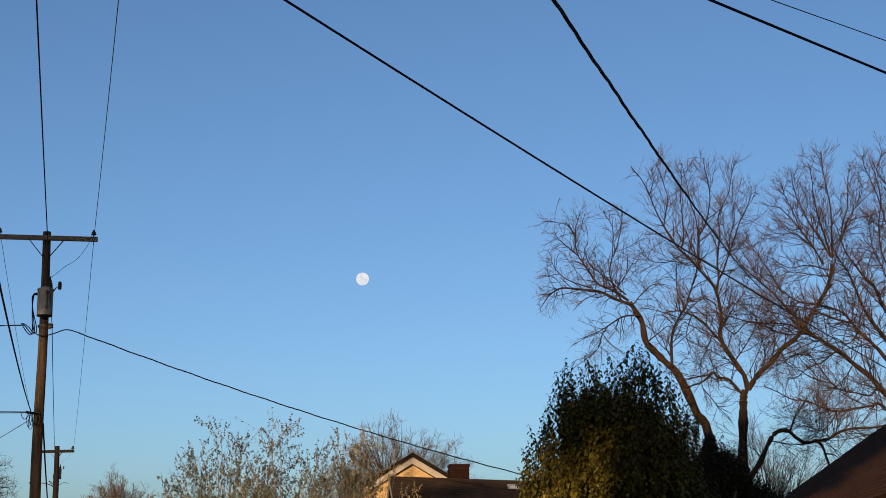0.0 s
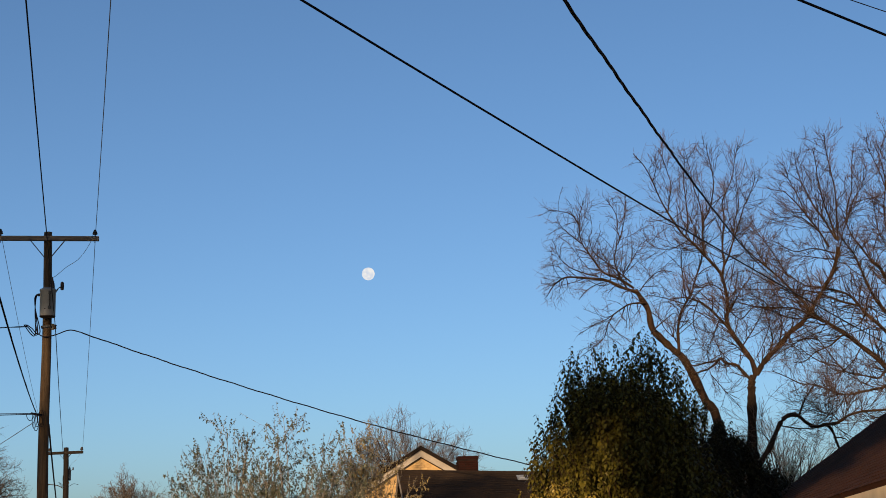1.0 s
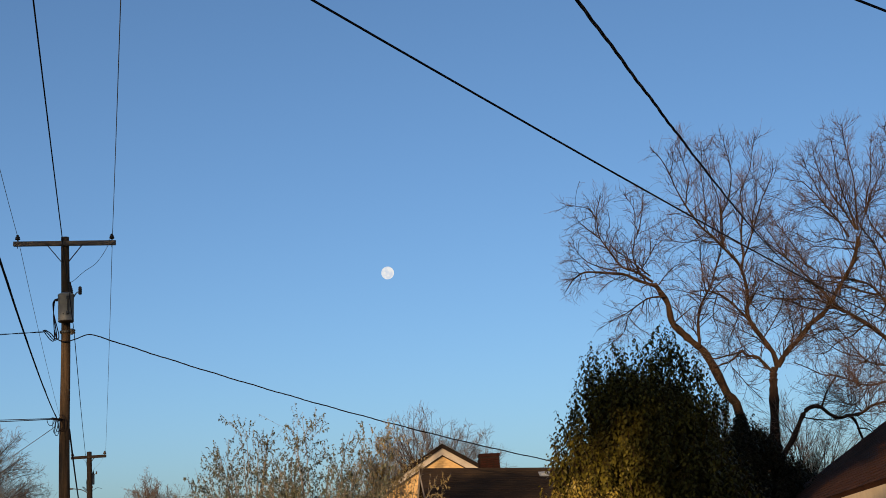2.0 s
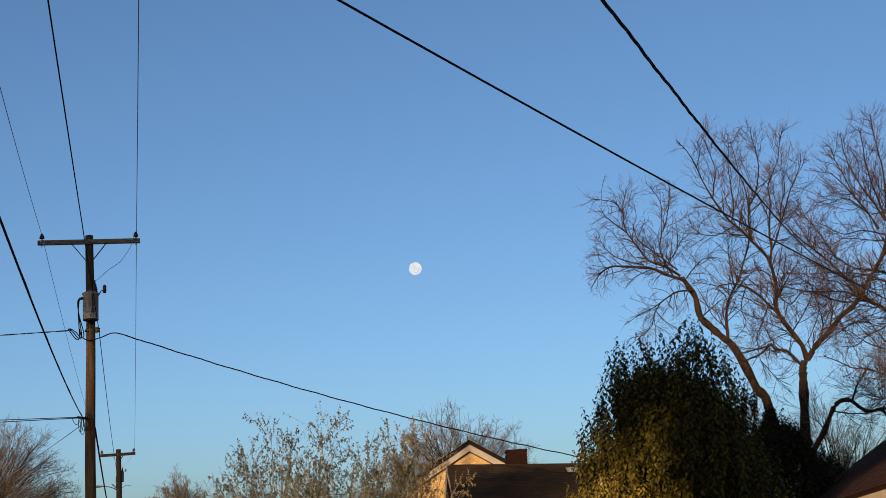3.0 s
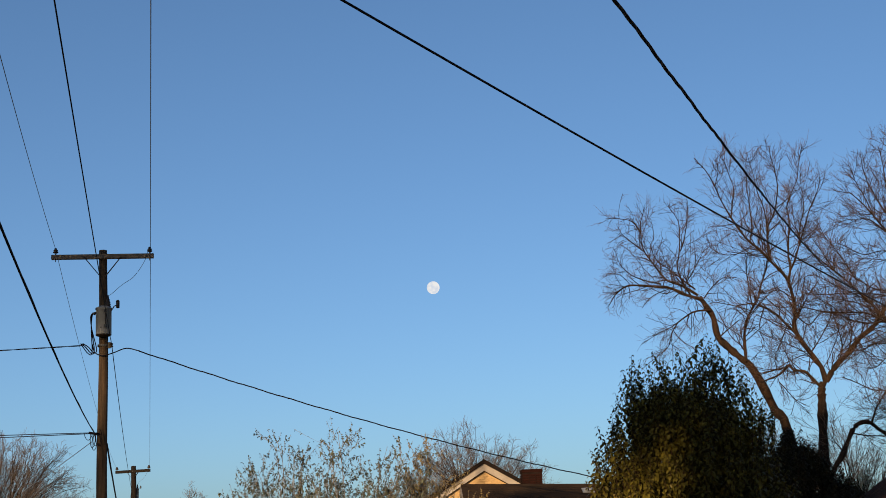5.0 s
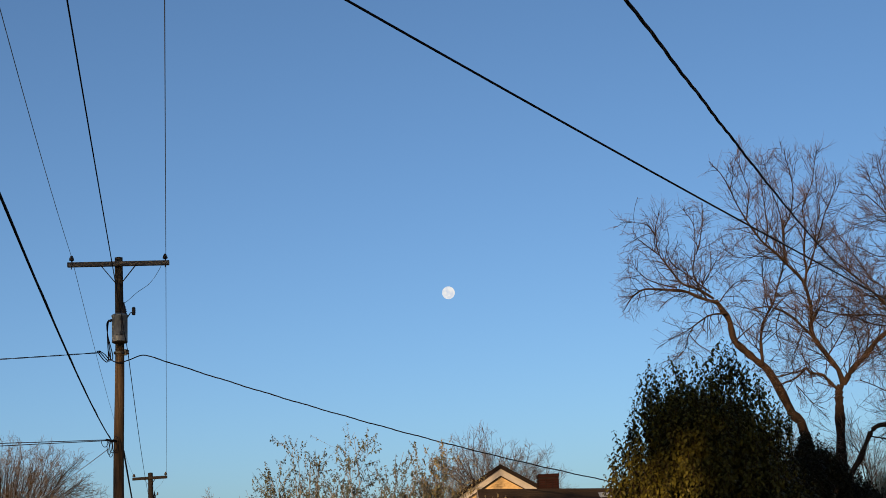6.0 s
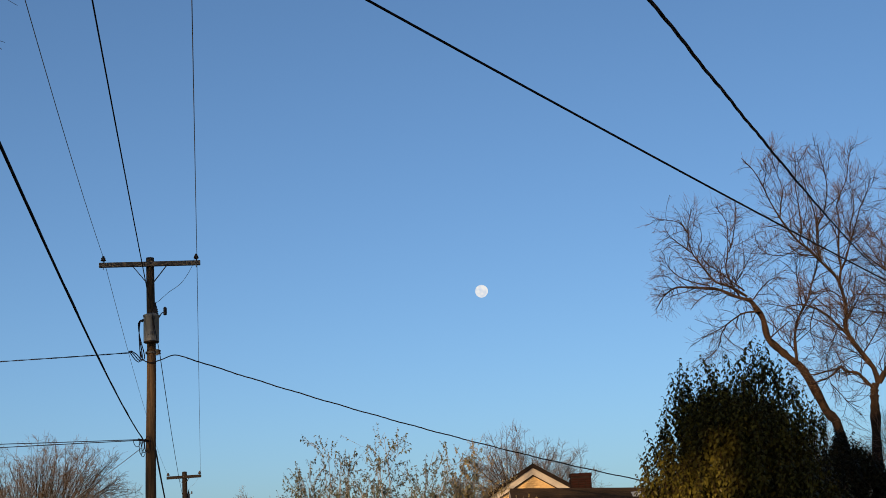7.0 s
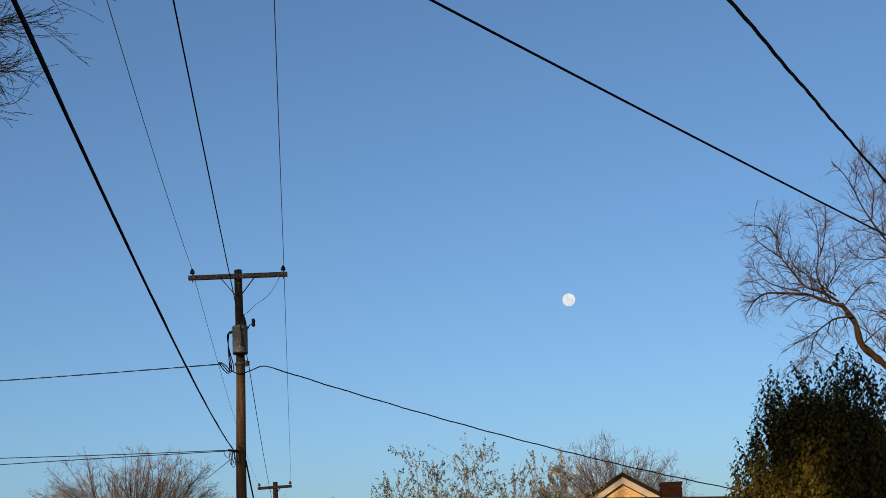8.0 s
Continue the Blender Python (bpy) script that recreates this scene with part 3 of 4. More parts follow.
fork(forked, 0.057, 0.019, 45.6, 45.1, (12.11, 7.6), (11.63, 7.47), (11.11, 7.36), (10.69, 7.49))
fork(forked, 0.028, 0.011, 45.5, 45.0, (11.72, 7.07), (11.92, 6.73), (12.18, 6.32), (12.61, 5.7))
fork(forked, 0.038, 0.013, 46, 45.4, (12.99, 8.06), (13.38, 8.62), (13.67, 9.18), (13.76, 9.75), (13.99, 10.21))
fork(forked, 0.048, 0.014, 46, 46.6, (14.27, 8.05), (14.52, 8.86), (14.5, 9.7), (14.84, 10.34))
fork(forked, 0.038, 0.013, 45.6, 45, (15.32, 9.16), (14.69, 9.52), (14.05, 9.65), (13.37, 9.69))
fork(forked, 0.033, 0.012, 45.5, 45.0, (12.17, 8.97), (11.86, 8.36), (11.59, 7.76), (11.62, 6.97))
fork(forked, 0.033, 0.012, 45.4, 44.9, (11.46, 9.64), (11.19, 8.93), (11.23, 8.32), (10.88, 7.92))
fork(forked, 0.038, 0.012, 46, 45.3, (13.3, 7.51), (12.73, 8.03), (12.14, 8.29), (11.66, 8.45))
fork(forked, 0.033, 0.012, 45.8, 45.2, (12.56, 9.9), (12.03, 10.17), (11.48, 10.03), (10.96, 10.29))
fork(forked, 0.038, 0.013, 45.8, 46.5, (12.58, 9.31), (13.06, 9.05), (13.55, 9.48), (14.11, 9.42))
grown((13.0, 46, 0), forked, "tall bare tree with a forked grey-brown trunk", (1050, 3700, 7600), reach=0.50, up=0.24, thin=0.0044, spread=(50, 36, 31), wander=0.4)
# leaning tree beside it
leaning = []
fork(leaning, 0.260, 0.135, 48, 47, (12.95, -0.2), (12.47, 5.42), (12.04, 6.41), (11.66, 7.31), (11.31, 7.96), (11.02, 8.2), (10.66, 8.53), (10.31, 8.88), (10.21, 9.27), (10.15, 9.66), (9.91, 10.05), (9.71, 10.32))
fork(leaning, 0.104, 0.019, 47, 46.2, (9.74, 10.24), (9.13, 10.43), (8.62, 10.66), (8.1, 10.72), (7.49, 10.76), (7.08, 10.73), (6.76, 10.55), (6.54, 10.33), (6.36, 10.0))
fork(leaning, 0.076, 0.015, 47, 46.4, (9.59, 10.4), (9.05, 10.74), (8.54, 10.93), (8.24, 11.26), (8.0, 11.61), (7.78, 11.97), (7.71, 12.5), (7.76, 13.0), (7.92, 13.43))
fork(leaning, 0.038, 0.012, 46.6, 46, (7.78, 11.96), (7.42, 12.2), (7.1, 12.42), (6.84, 12.72))
fork(leaning, 0.033, 0.012, 46.5, 46.9, (7.71, 12.63), (7.48, 13.04), (7.1, 13.23), (6.72, 13.31))
fork(leaning, 0.057, 0.013, 47, 47.6, (9.35, 10.39), (9.09, 10.98), (9.01, 11.51), (9.17, 12.05), (9.27, 12.59), (9.26, 13.24), (8.99, 13.79))
fork(leaning, 0.038, 0.012, 47.4, 47, (9.19, 12.07), (9.39, 12.56), (9.54, 13.15), (9.55, 13.64))
fork(leaning, 0.043, 0.012, 47, 46.3, (9.52, 10.61), (9.11, 10.93), (8.64, 11.32), (8.25, 11.6), (8.05, 12.09), (8.15, 12.41), (8.05, 12.95))
fork(leaning, 0.057, 0.014, 47, 46.4, (9.99, 9.87), (9.4, 9.82), (9.03, 9.64), (8.64, 9.38), (8.11, 9.12), (7.43, 8.77))
fork(leaning, 0.038, 0.013, 46.7, 46.2, (8.75, 9.43), (8.51, 9.07), (8.32, 8.6), (7.85, 8.25), (7.33, 7.94))
fork(leaning, 0.038, 0.012, 46.5, 46, (8.27, 10.76), (7.66, 10.88), (7.25, 11.02), (6.95, 11.3), (6.84, 11.61))
fork(leaning, 0.085, 0.015, 47.3, 47.8, (11.1, 8.06), (11.12, 8.83), (11.26, 9.45), (11.55, 9.95), (11.79, 10.32), (11.96, 10.74), (12.24, 11.38), (12.39, 12.01), (12.5, 12.87), (12.51, 13.62))
fork(leaning, 0.043, 0.013, 47.5, 47, (11.56, 9.95), (11.46, 10.5), (11.42, 11.1), (11.38, 11.69), (11.21, 12.12))
fork(leaning, 0.033, 0.012, 47.5, 47, (11.45, 9.87), (10.85, 10.05), (10.38, 10.14), (9.98, 10.12))
fork(leaning, 0.033, 0.012, 47, 46.5, (9.78, 10.28), (10.13, 10.69), (10.51, 10.88), (10.92, 10.79))
fork(leaning, 0.033, 0.012, 47.2, 47.7, (9.26, 10.89), (9.67, 11.5), (9.92, 11.89), (10.14, 12.28))
fork(leaning, 0.038, 0.012, 47, 46.5, (10.2, 8.91), (10.56, 9.2), (10.94, 9.47), (11.03, 9.18))
grown((12.95, 48, 0), leaning, "leaning bare tree with long drooping outer limbs", (400, 1500, 3100), droop=0.55, up=0.24, reach=0.46, thin=0.0044, spread=(52, 38, 32), wander=0.5)
# low arching limb tree
arched = []
fork(arched, 0.162, 0.057, 45, 45, (12.4, -0.2), (12.45, 2.3), (12.99, 3.96), (13.35, 4.51), (13.64, 5.07), (13.86, 5.44), (14.1, 5.59), (14.38, 5.58), (14.65, 5.34), (14.93, 5.2), (15.32, 5.24), (15.49, 5.05), (15.6, 4.67), (15.69, 4.37))
fork(arched, 0.085, 0.048, 45, 44.8, (15.18, 5.22), (15.69, 5.27), (16.08, 5.5), (16.56, 5.62), (17.22, 5.63), (18.28, 5.84))
fork(arched, 0.057, 0.028, 45, 45.1, (14.44, 5.57), (14.73, 6.1), (15.19, 6.65))
fork(arched, 0.038, 0.019, 45, 44.7, (13.77, 5.25), (14.31, 5.12), (14.83, 5.07))
fork(arched, 0.048, 0.019, 45, 44.8, (15.53, 4.8), (15.82, 4.77), (15.99, 4.61))
fork(arched, 0.028, 0.012, 45, 45.4, (13.46, 4.66), (13.25, 5.0), (13.13, 5.3))
fork(arched, 0.028, 0.012, 45, 44.6, (15.8, 5.29), (15.49, 5.6), (15.28, 5.87), (14.77, 5.95))
grown((12.4, 45, 0), arched, "low bare tree with one arching limb", (110, 650, 1700), scale=0.7, thin=0.005, droop=0.3)
# large tree at the side, its limbs reaching across
spreading = []
fork(spreading, 0.342, 0.057, 47, 47, (21.0, -0.2), (20.9, 3.0), (20.4, 6.0), (20.0, 9.0), (19.6, 11.8), (19.2, 14.3))
fork(spreading, 0.162, 0.019, 47, 45, (20.7, 4.6), (18.51, 6.97), (17.93, 7.55), (17.3, 7.99), (16.67, 8.44), (16.08, 8.76), (15.56, 9.05), (15.09, 9.57), (14.57, 10.04), (13.97, 10.6), (13.36, 11.07), (12.94, 11.52))
fork(spreading, 0.114, 0.019, 47, 46, (20.5, 5.6), (18.66, 8.22), (18.2, 8.73), (17.7, 9.17), (17.39, 9.52), (17.08, 9.81), (16.55, 9.99), (16.03, 10.08), (15.4, 10.17), (14.89, 10.46), (14.2, 10.95), (13.63, 11.34))
fork(spreading, 0.123, 0.024, 47, 46, (20.3, 6.5), (18.71, 8.9), (18.43, 9.23), (18.03, 9.72), (17.73, 10.31), (17.56, 10.7), (17.32, 11.18), (17.1, 11.47), (16.85, 11.81), (16.59, 12.34))
fork(spreading, 0.123, 0.019, 47, 46.5, (20.2, 7.4), (18.82, 9.97), (18.58, 10.47), (18.38, 10.87), (18.07, 11.12), (17.78, 11.56), (17.48, 11.96), (17.3, 12.47), (17.12, 13.08))
fork(spreading, 0.057, 0.014, 46, 45, (17.18, 9.37), (16.4, 9.54), (15.56, 9.83), (14.52, 9.91), (13.48, 9.88), (12.55, 9.91))
fork(spreading, 0.057, 0.014, 45.6, 45, (15.78, 8.76), (14.89, 9.22), (14.27, 9.28), (13.45, 9.34), (12.46, 9.58), (12.01, 9.68))
fork(spreading, 0.057, 0.014, 45.7, 46.3, (15.53, 8.97), (14.87, 8.96), (14.23, 9.22), (13.9, 9.64), (13.55, 9.96), (13.12, 10.49))
fork(spreading, 0.085, 0.019, 47, 45.5, (20.8, 4.2), (18.48, 6.48), (17.96, 6.56), (17.29, 6.47), (16.53, 6.35), (15.89, 6.53), (15.46, 6.71), (14.82, 6.81), (14.3, 7.03), (13.77, 7.21))
fork(spreading, 0.067, 0.019, 46.5, 45.5, (19.5, 6.0), (18.2, 7.08), (17.74, 6.87), (17.2, 6.96), (16.67, 7.05), (16.34, 7.23), (15.95, 7.7), (15.55, 8.18), (15.13, 8.63))
fork(spreading, 0.038, 0.013, 46.2, 45.5, (16.46, 7.27), (15.72, 7.45), (15.19, 7.72), (14.76, 7.98), (14.37, 7.94))
fork(spreading, 0.057, 0.014, 47, 46, (19.8, 9.3), (19.05, 11.38), (18.74, 12.07), (18.68, 12.97), (18.78, 13.97), (18.59, 14.76), (18.33, 15.39))
fork(spreading, 0.057, 0.014, 47, 46.5, (19.7, 10.2), (19.28, 12.44), (19.06, 13.15), (18.85, 13.87), (18.64, 14.48), (18.35, 15.09), (18.19, 15.58))
fork(spreading, 0.057, 0.014, 47, 47.5, (19.6, 11.2), (19.56, 13.54), (19.39, 14.64), (19.12, 15.32), (19.44, 16.05))
fork(spreading, 0.048, 0.014, 47, 46.2, (19.9, 8.8), (19.01, 10.87), (18.7, 11.56), (18.41, 12.14), (18.3, 12.73), (18.17, 13.35))
fork(spreading, 0.038, 0.013, 45.8, 45.2, (15.11, 9.59), (14.69, 9.86), (13.98, 10.17), (13.36, 10.47), (12.84, 10.58))
fork(spreading, 0.038, 0.013, 45.5, 46.1, (14.68, 10.33), (14.46, 10.86), (14.15, 11.49), (13.83, 12.03), (13.66, 12.58))
fork(spreading, 0.038, 0.013, 45.3, 45.9, (13.95, 10.59), (13.74, 11.13), (13.5, 11.78), (13.39, 12.33))
fork(spreading, 0.048, 0.014, 46, 45.2, (16.58, 8.4), (15.98, 8.0), (15.41, 7.79), (14.84, 7.47), (14.29, 7.51))
fork(spreading, 0.038, 0.013, 46.4, 45.6, (17.28, 7.98), (16.85, 7.45), (16.23, 7.03), (15.65, 7.01))
fork(spreading, 0.038, 0.013, 45.8, 45.2, (15.6, 8.2), (15.05, 8.22), (14.48, 7.96), (13.92, 7.74))
fork(spreading, 0.048, 0.014, 46.2, 46.8, (17.5, 9.08), (17.14, 8.68), (16.72, 8.91), (16.24, 8.44))
fork(spreading, 0.038, 0.013, 46, 45.3, (16.41, 6.31), (16.1, 5.87), (15.61, 5.56), (15.16, 5.64))
grown((21, 47, 0), spreading, "large bare tree with limbs reaching far across", (1050, 3900, 8400), reach=0.52, up=0.22, droop=0.1, thin=0.0044, spread=(50, 36, 31))


def clusters(pts, k, g):
    """Splits points into k near groups; gives each point's group."""
    c = pts[g.choice(len(pts), k, replace=False)]
    for _ in range(6):
        own = np.argmin(((pts[:, None] - c[None]) ** 2).sum(2), axis=1)
        c = np.array([pts[own == i].mean(0) if (own == i).any() else c[i] for i in range(k)])
    return own


def bowed(p, q, lift, g, k):
    """A line from p to q, bowed upwards and a little to the side."""
    d = np.linalg.norm(q - p)
    m = (p + q) / 2 + np.array([0, 0, lift * d]) + g.normal(size=3) * 0.05 * d
    return smooth_line([p, m, q], k)


def round_tree(at, height, spread, label, seed, ends, twigs, thin, fork_at=0.24):
    """A far leafless tree: the trunk forks into main limbs, these into branches, and their ends fill a rounded crown."""
    g = np.random.default_rng(seed)
    x, y, _ = at
    tree = thing("bare_tree", at, label, "tree", "far bare trees")
    z0 = height * fork_at
    d = g.normal(size=(ends, 3)); d[:, 2] = np.abs(d[:, 2]) * 0.9 + 0.05 * g.normal(size=ends)
    d /= np.linalg.norm(d, axis=1, keepdims=True)
    rad = g.uniform(0.15, 1, ends) ** 0.4
    lobes = 1 + 0.08 * np.sin(3 * np.arctan2(d[:, 1], d[:, 0]) + seed) + 0.05 * np.sin(7 * d[:, 0] + seed)
    E = np.array([x, y, z0 + 0.12 * height]) + d * (rad * lobes)[:, None] * np.array([spread, spread * 0.8, height * 0.86 - z0])
    top = np.array([x + 0.02 * spread, y, z0])
    trunk = smooth_line([(x, y, -0.3), (x - 0.02 * spread, y, z0 * 0.5), tuple(top), (x + 0.03 * spread, y, z0 * 1.9)], 18)
    part("trunk", tubes(trunk[None], np.linspace(0.021, 0.011, 18)[None] * height, 8), BARK, tree, smooth=True)
    own = clusters(E, 9, g)
    lines, radii = [], []
    for i in range(9):
        mine = E[own == i]
        if len(mine) < 8:
            continue
        start = trunk[10 + i % 7]
        end = start + (mine.mean(0) - start) * 0.45
        main = bowed(start, end, 0.10, g, 12)
        part("limb", tubes(main[None], np.linspace(0.0085, 0.005, 12)[None] * height, 6), BARK, tree, smooth=True)
        sub_own = clusters(mine, 7, g)
        for j in range(7):
            few = mine[sub_own == j]
            if not len(few):
                continue
            p = main[g.integers(6, 12)]
            q = p + (few.mean(0) - p) * 0.45
            mid = bowed(p, q, 0.08, g, 8)
            lines.append(mid); radii.append(np.linspace(0.0042, 0.0026, 8) * height)
            for e in few:
                lines.append(bowed(mid[g.integers(4, 8)], e, 0.06, g, 8)); radii.append(np.linspace(0.0018, 0.0006, 8) * height)
    P, R = np.array(lines), np.array(radii)
    part("branchwork", tubes(P, R, 4), BARK, tree, smooth=True, kind="stuff")
    scale = height / 11
    b, rb = sprout(P, R, twigs[0], (0.3 * scale, 0.8 * scale), 46, 0.1, 0.35, 4, 0.5, 0.35, kink=0.4, shrink=0.3)
    rb = np.clip(rb, thin * 0.9, thin * 1.25)
    c, rc = sprout(b, rb, twigs[1], (0.22 * scale, 0.5 * scale), 38, 0.1, 0.3, 3, 0.7, 0.1, shrink=0.3)
    part("crown", both(tubes(b, rb, 3), tubes(c, np.clip(rc, thin * 0.7, thin), 3)), TAN_TWIG, tree)
    return tree


round_tree((2.6, 95, 0), 11.4, 6.1, "far bare tree with a rounded tan crown behind the house", 3, 620, (7000, 15000), 0.0078)
round_tree((-32.3, 100, 0), 13.5, 9.2, "broad bare tree with a rounded tan crown", 5, 900, (10000, 22000), 0.0092)
round_tree((-24.0, 140, 0), 11.1, 4.6, "far bare tree with a rounded brown crown", 8, 560, (4600, 8000), 0.0125)
round_tree((17.4, 75, 0), 9.2, 5.0, "low far bare tree with tan twigs", 12, 420, (3600, 7500), 0.0064)
round_tree((23.0, 78, 0), 9.2, 4.6, "low far bare tree with tan twigs", 14, 340, (3000, 6000), 0.0064)

# near tree whose branch tips hang into the view from the side
tN = [smooth_line([(-9.5, 13.5, -0.3), (-9.4, 13.4, 2.5), (-9.2, 13.2, 5.0), (-9.0, 13.0, 8.5), (-8.8, 13.0, 11.0)], 24)]
rN = [(0.26, 0.08)]
for k in range(11):
    ez = 6.22 + 0.14 * k
    ex = -5.05 + 0.05 * k - 0.12 * (k % 2)
    z0 = ez - 1.2 + 0.15 * (k % 3)
    tN.append(smooth_line([(-9.2, 13.2, z0), (-7.6, 12.8, z0 + 0.85), (-6.4, 12.4, ez + 0.12), (ex, 12.0 + 0.3 * (k % 3), ez)], 24))
    rN.append((0.05, 0.006))
near_tree = bare_tree((-9.5, 13.5, 0), tN, rN, "bare tree with fine dark twigs at the branch ends", (520, 2400, 4500), droop=0.25, up=0.1, thin=0.003, scale=0.5, reach=0.8, spread=(22, 20, 22), wander=0.3, twig_mat=SHADED_WOOD, bark=SHADED_WOOD)


def leaves(points, heading, length, width, droop):
    """Bent leaves of six corners: points (n, 3), heading (n, 3), length (n,)."""
    n = len(points)
    h = heading / (np.linalg.norm(heading, axis=1, keepdims=True) + 1e-9)
    side = np.cross(h, rng.normal(size=(n, 3)) * 0.5 + np.array([0, 0, 1.0]))
    side /= np.linalg.norm(side, axis=1, keepdims=True) + 1e-9
    up = np.cross(side, h)
    L = length[:, None]; Wd = L * width
    down = np.array([0, 0, -1.0])
    near = points + h * L * 0.34 + down * L * droop * 0.10 + up * L * 0.03
    far = points + h * L * (0.72 - 0.08 * droop) + down * L * droop * 0.34
    tip = points + h * L * (1 - 0.25 * droop) + down * L * droop * 0.62
    v = np.stack([points, near + side * Wd, near - side * Wd, far + side * Wd * 0.8, far - side * Wd * 0.8, tip], 1)
    i = np.arange(n)[:, None] * 6
    f = np.concatenate([i + np.array([[0, 2, 1]]), i + np.array([[1, 2, 3]]), i + np.array([[2, 4, 3]]), i + np.array([[3, 4, 5]])])
    return v.reshape(-1, 3), f


def evergreen(at, heights, widths, depth, shoots, inner, label, mat, leaf=0.138, group="evergreens", spires=()):
    """A dense broadleaf evergreen: upright leafy shoots that follow an uneven outline."""
    x, y, _ = at
    tree = thing("evergreen_tree", at, label, "tree", group)
    top = heights[-1]
    stems = [smooth_line([(x, y, -0.2), (x + 0.03, y, top * 0.4), (x, y, top * 0.85)], 16)]
    for k in range(14):
        a, q = 2.4 * k, 0.4 + 0.5 * ((k * 0.618) % 1)
        z = top * q
        w = np.interp(z, heights, widths) * 0.75
        stems.append(smooth_line([(x, y, z * 0.25), (x + 0.6 * w * math.cos(a), y + 0.6 * w * depth * math.sin(a), z * 0.6), (x + w * math.cos(a), y + w * depth * math.sin(a), z)], 16))
    part("trunk", tubes(np.array(stems), np.array([[0.09] + [0.06] * 10 + [0.03] * 5] + [np.linspace(0.04, 0.012, 16)] * 14), 6), BARK, tree, smooth=True)
    clumps = max(20, shoots // 16)
    zc, ac, wc = rng.uniform(0.05, 1, clumps) ** 0.75 * top, rng.uniform(0, 2 * math.pi, clumps), rng.uniform(0.86, 1.13, clumps)
    own = rng.integers(0, clumps, shoots)
    z = np.clip(zc[own] + rng.normal(0, 0.22, shoots), 0.1, top)
    a = ac[own] + rng.normal(0, 0.16, shoots)
    ragged = 1 + 0.13 * np.sin(a * 3 + z * 1.7) + 0.09 * np.sin(a * 7 - z * 3.1) + np.abs(rng.normal(size=shoots)) * 0.10 - 0.05
    w = np.interp(z, heights, widths) * ragged * wc[own] * np.sqrt(rng.uniform(0.55, 1, shoots))
    ln = rng.uniform(0.45, 0.95, shoots)
    tipz = np.minimum(z, top - 0.1 * ln)
    high = (z > 0.72 * top) & (rng.random(shoots) < 0.35)      # leaders that stand up out of the crown
    tipz = np.where(high, tipz + rng.uniform(0.05, 0.2, shoots), tipz)
    tips = np.stack([x + w * np.cos(a), y + depth * w * np.sin(a), tipz + 0.1], 1)
    for k, (dx, tz, share) in enumerate(spires):      # leaders standing up out of the crown, each a sheaf of shoots
        i = np.arange(6) + 6 * k
        tips[i] = np.stack([x + dx + np.array([0, 0.05, -0.06, 0.02, -0.03, 0.06]), y - 0.3 * share + rng.normal(0, 0.09, 6), tz + 0.14 - np.array([0, 0.12, 0.22, 0.35, 0.48, 0.6]) * share], 1)
        ln[i] = rng.uniform(0.65, 0.8, 6)
        a[i] = np.where(dx > 0, 0.0, math.pi)
    lean = np.stack([np.cos(a) * 0.28, np.sin(a) * 0.28, np.full(shoots, 1.0)], 1) * np.where(np.arange(shoots) < 6 * len(spires), 0.3, 1.0)[:, None] + np.array([0, 0, 0.3]) + rng.normal(size=(shoots, 3)) * 0.12
    lean /= np.linalg.norm(lean, axis=1, keepdims=True)
    root = tips - lean * ln[:, None]
    S = root[:, None] + (tips - root)[:, None] * np.linspace(0, 1, 4)[None, :, None]
    part("shoot_mass", tubes(S, np.broadcast_to(np.linspace(0.008, 0.003, 4), (shoots, 4)), 3), BARK, tree, kind="stuff")
    per = 21
    s = (np.arange(per)[None] + rng.random((shoots, per))) / per
    p = root[:, None] + (tips - root)[:, None] * s[..., None]
    t = np.arange(per)[None] * 2.4 + rng.uniform(0, 6, (shoots, 1))
    head = np.stack([np.cos(t), np.sin(t), np.where(s > 0.9, 0.5, 0.05)], 2)
    lf = leaf * np.where(np.arange(shoots) < 6 * len(spires), 1.0, 1.0)[:, None] * (1.05 - 0.45 * s) * rng.uniform(0.8, 1.15, s.shape)
    v1, f1 = leaves(p.reshape(-1, 3), head.reshape(-1, 3), lf.ravel(), 0.24, 1.1)
    q = rng.normal(size=(inner, 3)); q /= np.linalg.norm(q, axis=1, keepdims=True)
    zi = rng.uniform(0.03, 0.93, inner) * top
    wi = np.interp(zi, heights, widths) * np.sqrt(rng.uniform(0.0, 0.62, inner))
    ai = rng.uniform(0, 2 * math.pi, inner)
    pi_ = np.stack([x + wi * np.cos(ai), y + depth * wi * np.sin(ai), zi], 1)
    v2, f2 = leaves(pi_, q, np.full(inner, leaf * 0.95), 0.24, 0.9)
    part("crown", (np.vstack([v1, v2]), np.vstack([f1, f2 + len(v1)])), mat, tree)
    return tree


SPIRES = ((-1.22, 4.75, 1), (-1.02, 5.0, 1), (-0.82, 4.98, 0.8), (-0.62, 5.08, 1), (-0.42, 5.0, 0.9), (-0.22, 5.10, 1), (-0.02, 4.98, 1), (0.18, 5.02, 1), (0.38, 5.36, 1), (0.44, 5.2, 0.7), (0.56, 5.3, 1), (0.74, 5.0, 1), (0.92, 4.85, 1), (1.08, 4.55, 1), (1.3, 4.2, 1), (-1.36, 4.35, 1), (-1.5, 3.9, 1), (-1.75, 3.5, 1))
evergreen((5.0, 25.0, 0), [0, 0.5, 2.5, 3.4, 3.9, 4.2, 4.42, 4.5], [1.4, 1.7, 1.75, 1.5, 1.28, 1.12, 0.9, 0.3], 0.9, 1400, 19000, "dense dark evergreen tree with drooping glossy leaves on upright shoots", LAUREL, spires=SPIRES)
